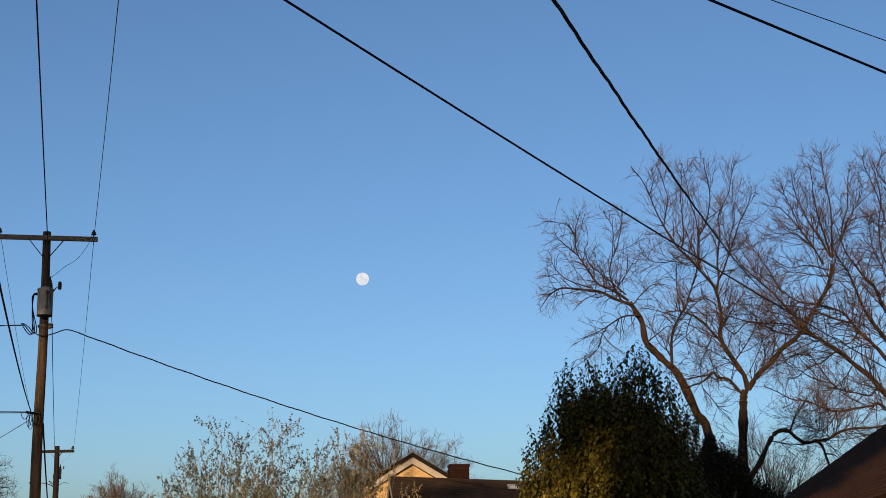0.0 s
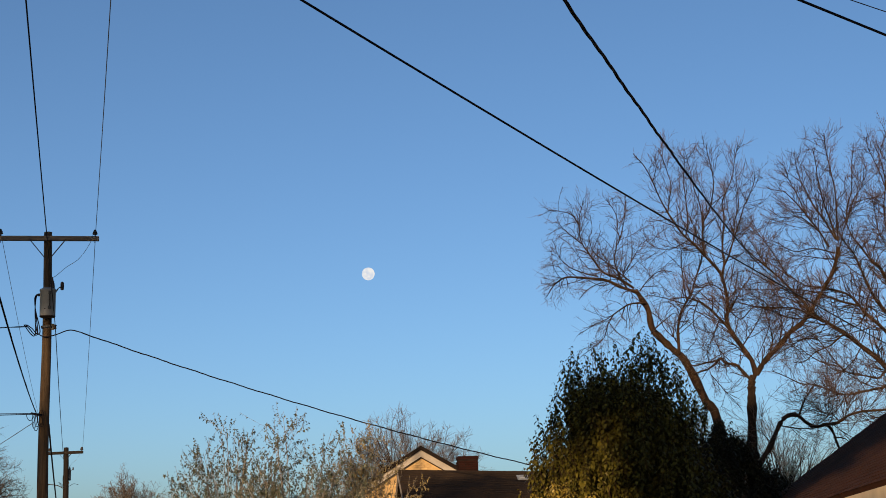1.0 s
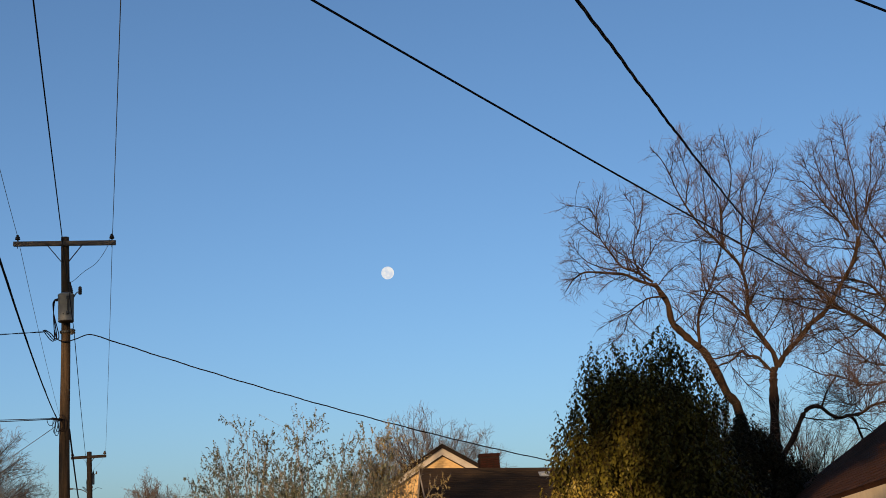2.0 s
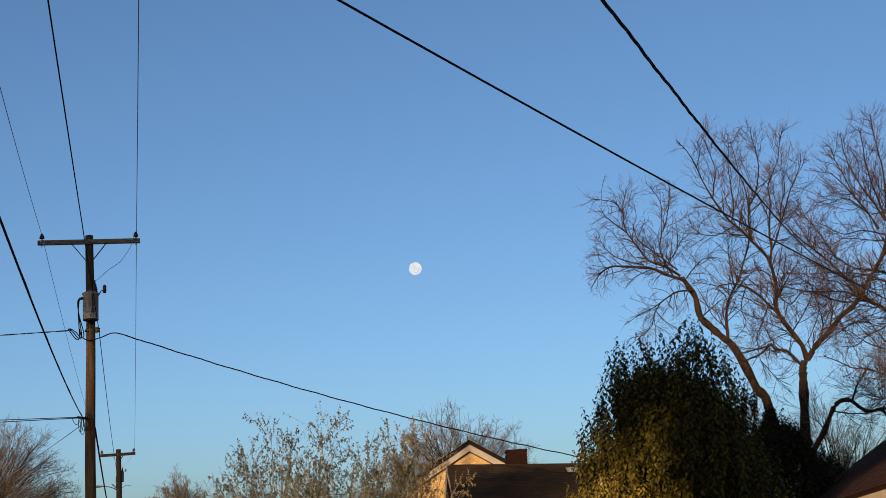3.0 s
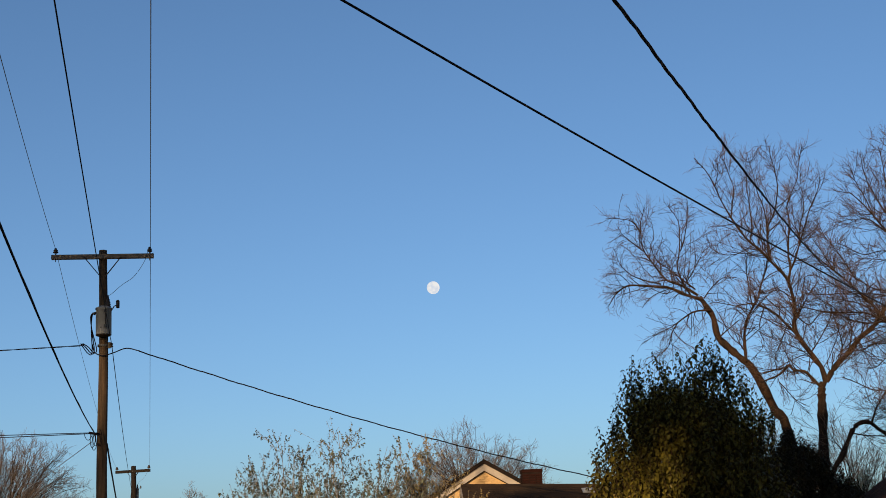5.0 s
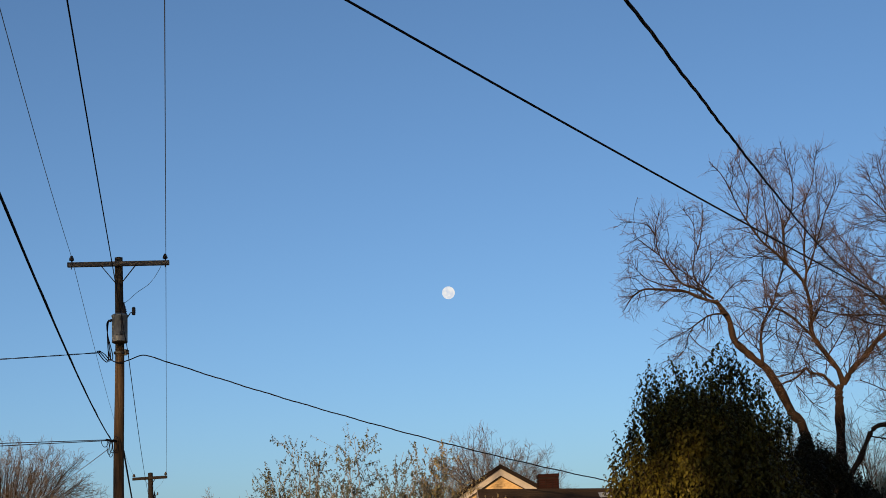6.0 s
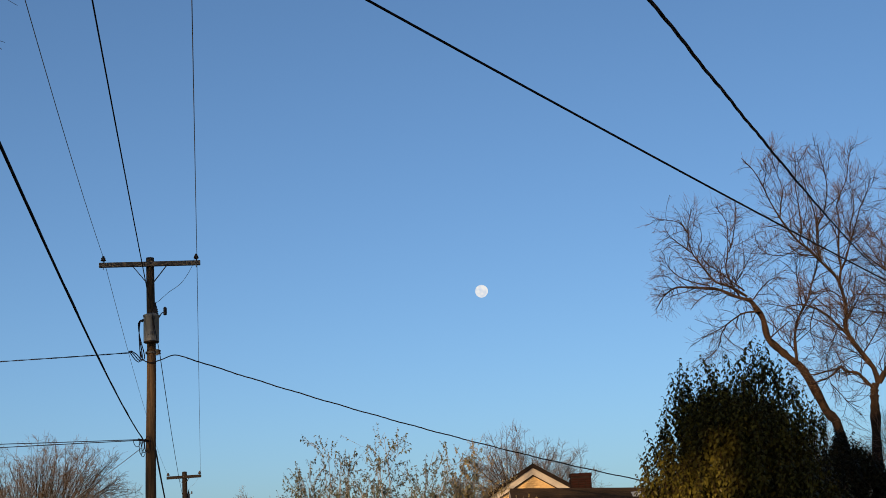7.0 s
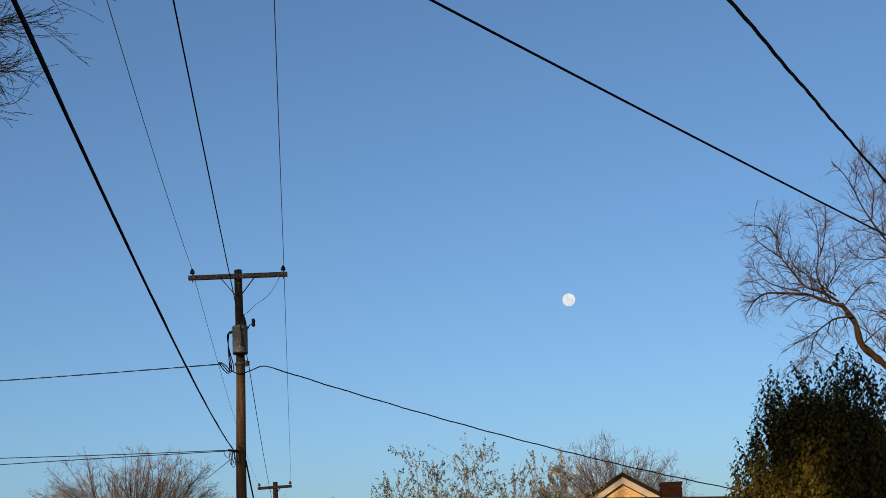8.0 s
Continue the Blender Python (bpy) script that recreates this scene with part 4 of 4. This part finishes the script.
evergreen((3.4, 23.2, 0), [0, 0.5, 1.5, 2.12, 2.4], [0.8, 1.0, 0.95, 0.75, 0.15], 0.9, 480, 4000, "lower leafy evergreen shrub, drooping yellow-green leaves with sunlight put into their colour", SUNLIT_LEAF)
evergreen((9.0, 34.0, 0), [0, 0.5, 2.0, 3.5, 4.4], [1.2, 1.8, 1.9, 1.2, 0.2], 0.9, 700, 6000, "evergreen shrub under the bare trees, shade put into its leaf colour", SHADED_LEAF)
evergreen((11.9, 40.0, 0), [0, 0.5, 2.0, 2.9, 3.5], [1.6, 2.0, 2.0, 1.4, 0.2], 0.9, 600, 4500, "evergreen shrub under the bare trees, shade put into its leaf colour", SHADED_LEAF)


def leafy_shrub(at, height, spread, label, seed, stems, mat, share=1.0):
    """A tall open shrub: arching stems, fine side shoots and sparse small leaves."""
    x, y, _ = at
    g = np.random.default_rng(seed)
    shrub = thing("shrub", at, label, "shrub", "leafy shrubs")
    a = g.uniform(0, 2 * math.pi, stems); q = np.sqrt(g.random(stems))
    ex, ey = x + spread * q * np.cos(a), y + spread * 0.6 * q * np.sin(a)
    hz = height * (1 - 0.30 * q ** 2) * g.uniform(0.72, 1.03, stems)
    P = np.array([smooth_line([(x + 0.2 * (ex[i] - x), y + 0.2 * (ey[i] - y), -0.1), (x + 0.40 * (ex[i] - x), y + 0.40 * (ey[i] - y), hz[i] * 0.45), (x + 0.70 * (ex[i] - x), y + 0.70 * (ey[i] - y), hz[i] * 0.82), (ex[i], ey[i], hz[i])], 14) for i in range(stems)])
    R = np.broadcast_to(np.linspace(0.011, 0.003, 14), (stems, 14))
    part("stem_clump", tubes(P, R, 4), STEM, shrub, smooth=True, kind="stuff")
    b, rb = sprout(P, R, stems * 7, (0.45, 0.85), 42, 0.3, 0.4, 6, 0.5, 0.1)
    rb = np.clip(rb, 0.0025, 0.005)
    c, rc = sprout(b, rb, stems * 20, (0.2, 0.45), 40, 0.4, 0.3, 4, 0.6, 0.1)
    part("twig_mass", both(tubes(b, rb, 3), tubes(c, np.full(rc.shape, 0.0022), 3)), STEM, shrub, kind="stuff")
    lp, lh = [], []
    for Q, per in ((b, 12), (c, 12)):
        k = Q.shape[1]
        for _ in range(per):
            f = g.uniform(0.2, 0.99, len(Q)) * (k - 1)
            i = f.astype(int); f = (f - i)[:, None]
            n = np.arange(len(Q))
            lp.append(Q[n, i] * (1 - f) + Q[n, i + 1] * f)
            lh.append(Q[n, i + 1] - Q[n, i] + g.normal(size=(len(Q), 3)) * 0.12 * np.linalg.norm(Q[n, i + 1] - Q[n, i], axis=1, keepdims=True) * 8)
    lp, lh = np.concatenate(lp), np.concatenate(lh)
    keep = g.random(len(lp)) < share
    lp, lh = lp[keep], lh[keep]
    part("crown", leaves(lp, lh, g.uniform(0.040, 0.068, len(lp)), 0.21, 0.8), mat, shrub)
    return shrub


leafy_shrub((-2.35, 25.2, 0), 3.88, 1.45, "tall open shrub with sparse olive leaves", 21, 46, SHRUB_LEAF)
leafy_shrub((-1.1, 24.0, 0), 3.95, 1.35, "tall open shrub with sparse olive leaves", 22, 54, SHRUB_LEAF)
leafy_shrub((0.12, 25.6, 0), 3.75, 0.95, "tall open shrub with yellowing leaves", 23, 50, GOLD_LEAF, 0.85)

leafy_shrub((13.6, 44.0, 0), 4.1, 1.7, "dark leafy brush beneath the bare trees", 24, 50, SHRUB_LEAF)

# ---- houses ----
def prism(poly, a, b):
    """A solid between two parallel outlines: poly of points, moved by a and by b."""
    n = len(poly)
    v = [tuple(Vector(p) + Vector(a)) for p in poly] + [tuple(Vector(p) + Vector(b)) for p in poly]
    f = [tuple(range(n - 1, -1, -1)), tuple(range(n, 2 * n))] + [(i, (i + 1) % n, n + (i + 1) % n, n + i) for i in range(n)]
    return np.array(v), f


def slab(p, e, u, thick):
    """A flat slab with the corner p, sides e and u, thickened downwards along its normal."""
    p, e, u = Vector(p), Vector(e), Vector(u)
    n = e.cross(u).normalized()
    if n.z < 0:
        n = -n
    return prism([p, p + e, p + e + u, p + u], (0, 0, 0), -n * thick)


def shingles(p, e, u, parent, mat, first=None, tab=(0.32, 0.145), stop=None):
    """Overlapping shingle tabs on a roof plane: corner p, along the eave e, up the slope u. The stretch first=(s0, s1, h0, h1) is made of single pieces."""
    p, e, u = Vector(p), Vector(e), Vector(u)
    le, lu = e.length, u.length
    e, u = e.normalized(), u.normalized()
    n = e.cross(u).normalized()
    if n.z < 0:
        n = -n
    r = random.Random(3)
    w, h = tab

    def piece(width):
        a = [(-width / 2 + 0.004, 0, 0.004), (width / 2 - 0.004, 0, 0.004), (width / 2 - 0.004, h * 1.25, 0.002), (-width / 2 + 0.004, h * 1.25, 0.002)]
        b = [(q[0], q[1], q[2] + (0.012 if q[1] == 0 else 0.003)) for q in a]
        f = [(4, 5, 6, 7), (0, 1, 5, 4), (1, 2, 6, 5), (3, 0, 4, 7)]
        return a + b, f

    shared = None
    verts, faces, single = [], [], 0
    for row in range(int(lu / h)):
        shift = (0.5 * (row % 2) + r.uniform(-0.08, 0.08)) * w
        for col in range(-1, int(le / w) + 1):
            s, t = col * w + shift + w / 2, row * h
            if s < w / 2 or s > le - w / 2:
                continue
            at = p + e * s + u * (t + r.uniform(-0.006, 0.006)) + n * r.uniform(0.0, 0.003)
            if first and first[0] < s < first[1] and first[2] < t < first[3] and single < 300:
                if shared is None:
                    shared = mesh_of("shingle", *piece(w), mat)
                ob = new("shingle", shared)
                m = Matrix((e, u, n)).transposed().to_4x4()
                m.translation = at - BASE[parent]
                ob.matrix_basis = m
                ob.parent = parent
                single += 1
                continue
            v, f = piece(w)
            k = len(verts)
            verts += [tuple(at + e * q[0] + u * q[1] + n * q[2]) for q in v]
            faces += [tuple(i + k for i in one) for one in f]
    return part("shingle_field", (verts, faces), mat, parent, kind="stuff")


# house with a brick gable and a lower wing in front
TURN = radians(3)
HU, HV = Vector((math.cos(TURN), math.sin(TURN), 0)), Vector((-math.sin(TURN), math.cos(TURN), 0))
H0 = Vector((1.85, 46.0, 0))


def at_house(u, v, z):
    return H0 + HU * u + HV * v + Vector((0, 0, z))


PITCH, APEX, HALF = 0.60, 5.03, 3.9
house = thing("house", tuple(H0), "brick house with a gabled front and brown shingle roofs", "house", "houses")
EAVE = APEX - PITCH * HALF
inner = HALF - 0.35
wall = part("wall", prism([at_house(-inner, 0.14, 0), at_house(inner, 0.14, 0), at_house(inner, 0.14, EAVE + 0.1), at_house(0, 0.14, APEX - 0.22), at_house(-inner, 0.14, EAVE + 0.1)], (0, 0, 0), HV * 0.25), BUFF_BRICK, house, "buff brick gable wall")
part("wall", prism([at_house(-inner, 9.7, 0), at_house(inner, 9.7, 0), at_house(inner, 9.7, EAVE + 0.1), at_house(0, 9.7, APEX - 0.22), at_house(-inner, 9.7, EAVE + 0.1)], (0, 0, 0), HV * 0.25), BUFF_BRICK, house)
for s in (-1, 1):
    part("wall", slab(at_house(s * inner, 0.55, 0), HV * 9.15, Vector((0, 0, EAVE + 0.1)), 0.22), BUFF_BRICK, house)
    up = HU * (-s * HALF) + Vector((0, 0, PITCH * HALF))
    roof = part("roof", slab(at_house(s * (HALF + 0.06), -0.07, EAVE - 0.03), HV * 10.3, up * 1.0154, 0.075), DARK_SHINGLE, house, "dark brown shingle roof")
    shingles(at_house(s * (HALF + 0.06), -0.07, EAVE - 0.03), HV * 10.3, up * 1.0154, roof, DARK_SHINGLE)
    # rake board and soffit under the roof's front edge
    low, high = at_house(s * HALF, 0.0, EAVE - 0.07), at_house(0, 0.0, APEX - 0.07)
    dn = Vector((0, 0, -0.25))
    part("rake_board", prism([low, high, high + dn, low + dn], -HV * 0.025, HV * 0.015), TRIM, house, "weathered white rake board")
    # dark strip drawn where the rake board's shadow line falls
    part("frieze", prism([low + dn * 1.01, high + dn * 1.01, high + dn * 1.1, low + dn * 1.1], HV * 0.02, HV * 0.13), DARK_SHINGLE, house, "dark brown strip standing in for the shadow under the rake board")
    e0, e1 = at_house(s * (HALF + 0.06), 0, EAVE + 0.015), at_house(0, 0, APEX + 0.05)
    part("drip_edge", prism([e0, e1, e1 - Vector((0, 0, 0.15)), e0 - Vector((0, 0, 0.15))], -HV * 0.092, -HV * 0.073), ROOF_EDGE, house, "dark brown drip edge")
    part("soffit", prism([low + dn * 0.4, high + dn * 0.4, high + dn * 0.5, low + dn * 0.5], HV * 0.015, HV * 0.15), TRIM, house)
# lower wing, its ridge tilted a little to fit the camera's view
WU = HU + Vector((0, 0, -0.043))
WL, WR, WV, WZ, WD, WE = -0.95, 7.6, -2.45, 4.13, 3.2, 2.62
part("wall", prism([at_house(WL + 0.2, WV - WD + 0.3, 0), at_house(WL + 0.2, 0.28, 0), at_house(WL + 0.2, 0.28, WE + 0.2), at_house(WL + 0.2, WV, WZ - 0.16), at_house(WL + 0.2, WV - WD + 0.3, WE + 0.05)], (0, 0, 0), HU * 0.2), SIDING, house, "pale siding end wall")
part("wall", prism([at_house(WR - 0.2, WV - WD + 0.3, 0), at_house(WR - 0.2, 0.28, 0), at_house(WR - 0.2, 0.28, WE + 0.2), at_house(WR - 0.2, WV, WZ - 0.55), at_house(WR - 0.2, WV - WD + 0.3, WE - 0.3)], (0, 0, 0), -HU * 0.2), SIDING, house)
part("wall", slab(at_house(WL + 0.4, WV - WD + 0.3, 0), HU * (WR - WL - 0.8), Vector((0, 0, WE - 0.33)), 0.2), SIDING, house)
for s in (-1, 1):
    up = HV * (-s * WD) + Vector((0, 0, WZ - WE))
    roof = part("roof", slab(at_house(WL, WV + s * WD, WE), WU * (WR - WL), up, 0.06), DARK_SHINGLE, house, "brown shingle roof of the lower wing")
    if s < 0:
        shingles(at_house(WL, WV + s * WD, WE), WU * (WR - WL), up, roof, DARK_SHINGLE)
    low, high, dn = at_house(WL, WV + s * WD, WE - 0.065), at_house(WL, WV, WZ - 0.065), Vector((0, 0, -0.16))
    part("rake_board", prism([low, high, high + dn, low + dn], -HU * 0.02, HU * 0.02), TRIM, house)
part("ridge_cap", prism([at_house(WL, WV - 0.16, WZ - 0.055), at_house(WL, WV, WZ + 0.03), at_house(WL, WV + 0.16, WZ - 0.055), at_house(WL, WV, WZ + 0.005)], (0, 0, 0), WU * (WR - WL)), DARK_SHINGLE, house)
VS = math.atan2(WZ - WE, WD)
vent = part("roof_vent", boxy(at_house(2.93, WV - 0.46, 3.77), (0.24, 0.22, 0.10), Matrix.Rotation(TURN, 3, "Z") @ Matrix.Rotation(VS, 3, "X"), 0.03), FLASHING, house, "pale metal roof vent")
part("flashing", boxy(at_house(2.93, WV - 0.46, 3.765), (0.36, 0.36, 0.02), Matrix.Rotation(TURN, 3, "Z") @ Matrix.Rotation(VS, 3, "X")), FLASHING, vent)
# chimney
chimney = part("chimney", prism([at_house(1.04, -1.95, 3.3), at_house(1.66, -1.95, 3.3), at_house(1.66, -1.4, 3.3), at_house(1.04, -1.4, 3.3)], (0, 0, 0), (0, 0, 1.16)), MORTAR, house, "dark red brick chimney")
part("cap", boxy(at_house(1.35, -1.675, 4.505), (0.67, 0.59, 0.10), Matrix.Rotation(TURN, 3, "Z"), 0.01), CHIMNEY_BRICK, chimney)


def brick_mesh(name, size, mat):
    return mesh_of(name, *boxy((0, 0, 0), size, None, 0.006), mat)


stack_brick = brick_mesh("brick", (0.195, 0.03, 0.058), CHIMNEY_BRICK)
for side, (c, d, n) in enumerate(((at_house(1.04, -1.955, 0), HU, 3), (at_house(1.035, -1.95, 0), HV, 3))):
    for row in range(12):
        for k in range(n):
            ob = new("brick", stack_brick)
            ob.parent = chimney
            ob.matrix_basis = Matrix.Translation(c + d * (0.105 + 0.208 * k + 0.0 * (row % 2)) + Vector((0, 0, 3.58 + 0.072 * row)) - BASE[chimney]) @ Matrix.Rotation(math.atan2(d.y, d.x), 4, "Z")
wall_brick = brick_mesh("brick", (0.212, 0.03, 0.064), BUFF_BRICK)
rb_ = random.Random(5)
count = 0
for row in range(26):
    z = 3.05 + 0.075 * row
    half = (APEX - 0.42 - z) / PITCH
    k = int(half / 0.223)
    for i in range(-k, k + 1):
        uu = (i + 0.5 * (row % 2)) * 0.223
        if abs(uu) > half - 0.1 or uu > 0.9 or count >= 300:
            continue
        ob = new("brick", wall_brick)
        ob.parent = wall
        ob.matrix_basis = Matrix.Translation(at_house(uu, 0.132 + rb_.uniform(-0.003, 0.003), z) - BASE[wall]) @ Matrix.Rotation(TURN, 4, "Z")
        count += 1

# long house at the side: its roof slopes down towards the lane
C0 = Vector((9.61, 36.0, 1.86))
E0 = Vector((-2.25, -17.0, 0.34)) * 1.35
U0 = Vector((0.99, -0.138, 0.665))
side_house = thing("house", (C0.x, C0.y, 0), "cream house with a brown shingle roof", "house", "houses")
roof = part("roof", slab(C0, E0, U0 * 4.4, 0.08), SHINGLE, side_house, "brown asphalt shingle roof")
flat = Vector((0.99, -0.138, 0))
ridge = C0 + U0 * 4.4
part("roof", slab(ridge, E0, Vector((flat.x, flat.y, -0.665)) * 4.4, 0.08), SHINGLE, side_house)
eu = E0.normalized()
for q, t in ((C0, 0.0), (C0 + E0, -0.2)):
    g0 = q + flat * 0.35 - eu * 0.0
    poly = [Vector((g0.x, g0.y, 0)), Vector((g0.x, g0.y, q.z + 0.1)), q + U0 * 4.4 - Vector((0, 0, 0.2)), q + flat * 8.45 + Vector((0, 0, 0.1)), Vector(((q + flat * 8.45).x, (q + flat * 8.45).y, 0))]
    part("wall", prism(poly, eu * (0.25 if t == 0 else -0.45), eu * (0.45 if t == 0 else -0.25)), SIDING, side_house, "cream siding wall")
part("wall", slab(C0 + flat * 0.35 + eu * 0.46 - Vector((0, 0, C0.z)), Vector((E0.x, E0.y, 0)) - eu * 0.92, Vector((0, 0, 1.98)), 0.2), SIDING, side_house)
part("fascia", prism([C0 + Vector((0, 0, -0.075)), C0 + E0 + Vector((0, 0, -0.075)), C0 + E0 + Vector((0, 0, -0.29)), C0 + Vector((0, 0, -0.29))], -flat * 0.02, flat * 0.02), CREAM, side_house, "cream painted fascia board")
part("rake_board", prism([C0 - Vector((0, 0, 0.08)), ridge - Vector((0, 0, 0.08)), ridge - Vector((0, 0, 0.26)), C0 - Vector((0, 0, 0.26))], -eu * 0.02, eu * 0.02), CREAM, side_house)
shingles(C0, E0, U0 * 4.4, roof, SHINGLE, first=(11.0, 17.0, 0.0, 2.6))


# unseen broad evergreen tree, added so that its crown shades the upper part of the garden
def shade_tree(at, fork, lobes, label, count, leaf):
    tree = thing("unseen_shade_tree", at, label, "tree", "evergreens")
    x, y, _ = at
    stems = [smooth_line([(x, y, -0.3), (x + 0.1, y, fork * 0.5), (x, y, fork)], 16)]
    stems += [smooth_line([(x, y, fork * 0.85), ((x + c[0]) / 2, (y + c[1]) / 2, (fork + c[2]) / 2 + 0.2), c], 16) for c, _ in lobes]
    for k, one in enumerate(stems):
        part("trunk" if k == 0 else "limb", tubes(one[None], np.linspace(0.3 if k == 0 else 0.16, 0.2 if k == 0 else 0.04, 16)[None], 10), BARK, tree, smooth=True)
    pts = []
    for c, r in lobes:
        d = rng.normal(size=(count, 3)); d /= np.linalg.norm(d, axis=1, keepdims=True)
        a = np.arctan2(d[:, 1], d[:, 0])
        rad = rng.uniform(0.1, 1, count) ** 0.45 * (1 + 0.12 * np.sin(5 * a + 3 * d[:, 2]) + 0.1 * np.sin(9 * d[:, 0] + 7 * d[:, 2]))
        pts.append(np.array(c) + d * rad[:, None] * np.array(r))
    pts = np.concatenate(pts)
    part("crown", leaves(pts, rng.normal(size=pts.shape), rng.uniform(0.7, 1.2, len(pts)) * leaf, 0.25, 0.6), LAUREL, tree)
    return tree


shade_tree((-3.6, -5.2, 0), 5.2, [((-6.0, -5.5, 9.35), (1.55, 1.5, 2.15)), ((-3.5, -5.5, 7.8), (1.4, 1.5, 3.3)), ((-1.2, -5.5, 9.2), (1.7, 1.5, 2.2)), ((-4.8, -5.5, 11.3), (2.2, 1.5, 1.6)), ((-2.4, -5.5, 11.4), (2.0, 1.5, 1.5)), ((0.7, -5.5, 9.6), (1.6, 1.5, 2.0))], "unseen evergreen tree with a broad uneven crown, added to shade the garden", 3600, 0.36)
# second unseen tree, added to shade the upper part of the pole
shade_tree((-24.5, -19.0, 0), 11.0, [((-25.4, -19.0, 15.9), (2.0, 2.0, 2.1)), ((-23.6, -19.0, 16.2), (1.9, 2.0, 2.2))], "unseen tall evergreen tree with a raised crown, added to shade the pole top", 3600, 0.36)

# plain unseen houses added behind the walk to block low sky glow; the first holds the near ends of the cables
def unseen_house(x, label):
    home = thing("house", (x, -11.0, 0), label, "house", "houses")
    for v in (-7.1, -14.9):
        part("wall", boxy((x, v, 2.5), (17.0, 0.2, 5.0)), SIDING, home)
    for e in (x - 8.4, x + 8.4):
        part("wall", prism([(e, -7.2, 0), (e, -14.8, 0), (e, -14.8, 5.0), (e, -11.0, 5.8), (e, -7.2, 4.95)], (-0.1, 0, 0), (0.1, 0, 0)), SIDING, home)
    for e in (-6.6, -15.4):
        part("roof", slab((x - 8.8, e, 4.85), Vector((17.6, 0, 0)), Vector((0, -11.0 - e, 1.1)), 0.1), DARK_SHINGLE, home)


unseen_house(-11.3, "unseen plain cream house added to block sky glow and hold the near cable ends")
unseen_house(17.5, "unseen plain cream house added to block low sky light")
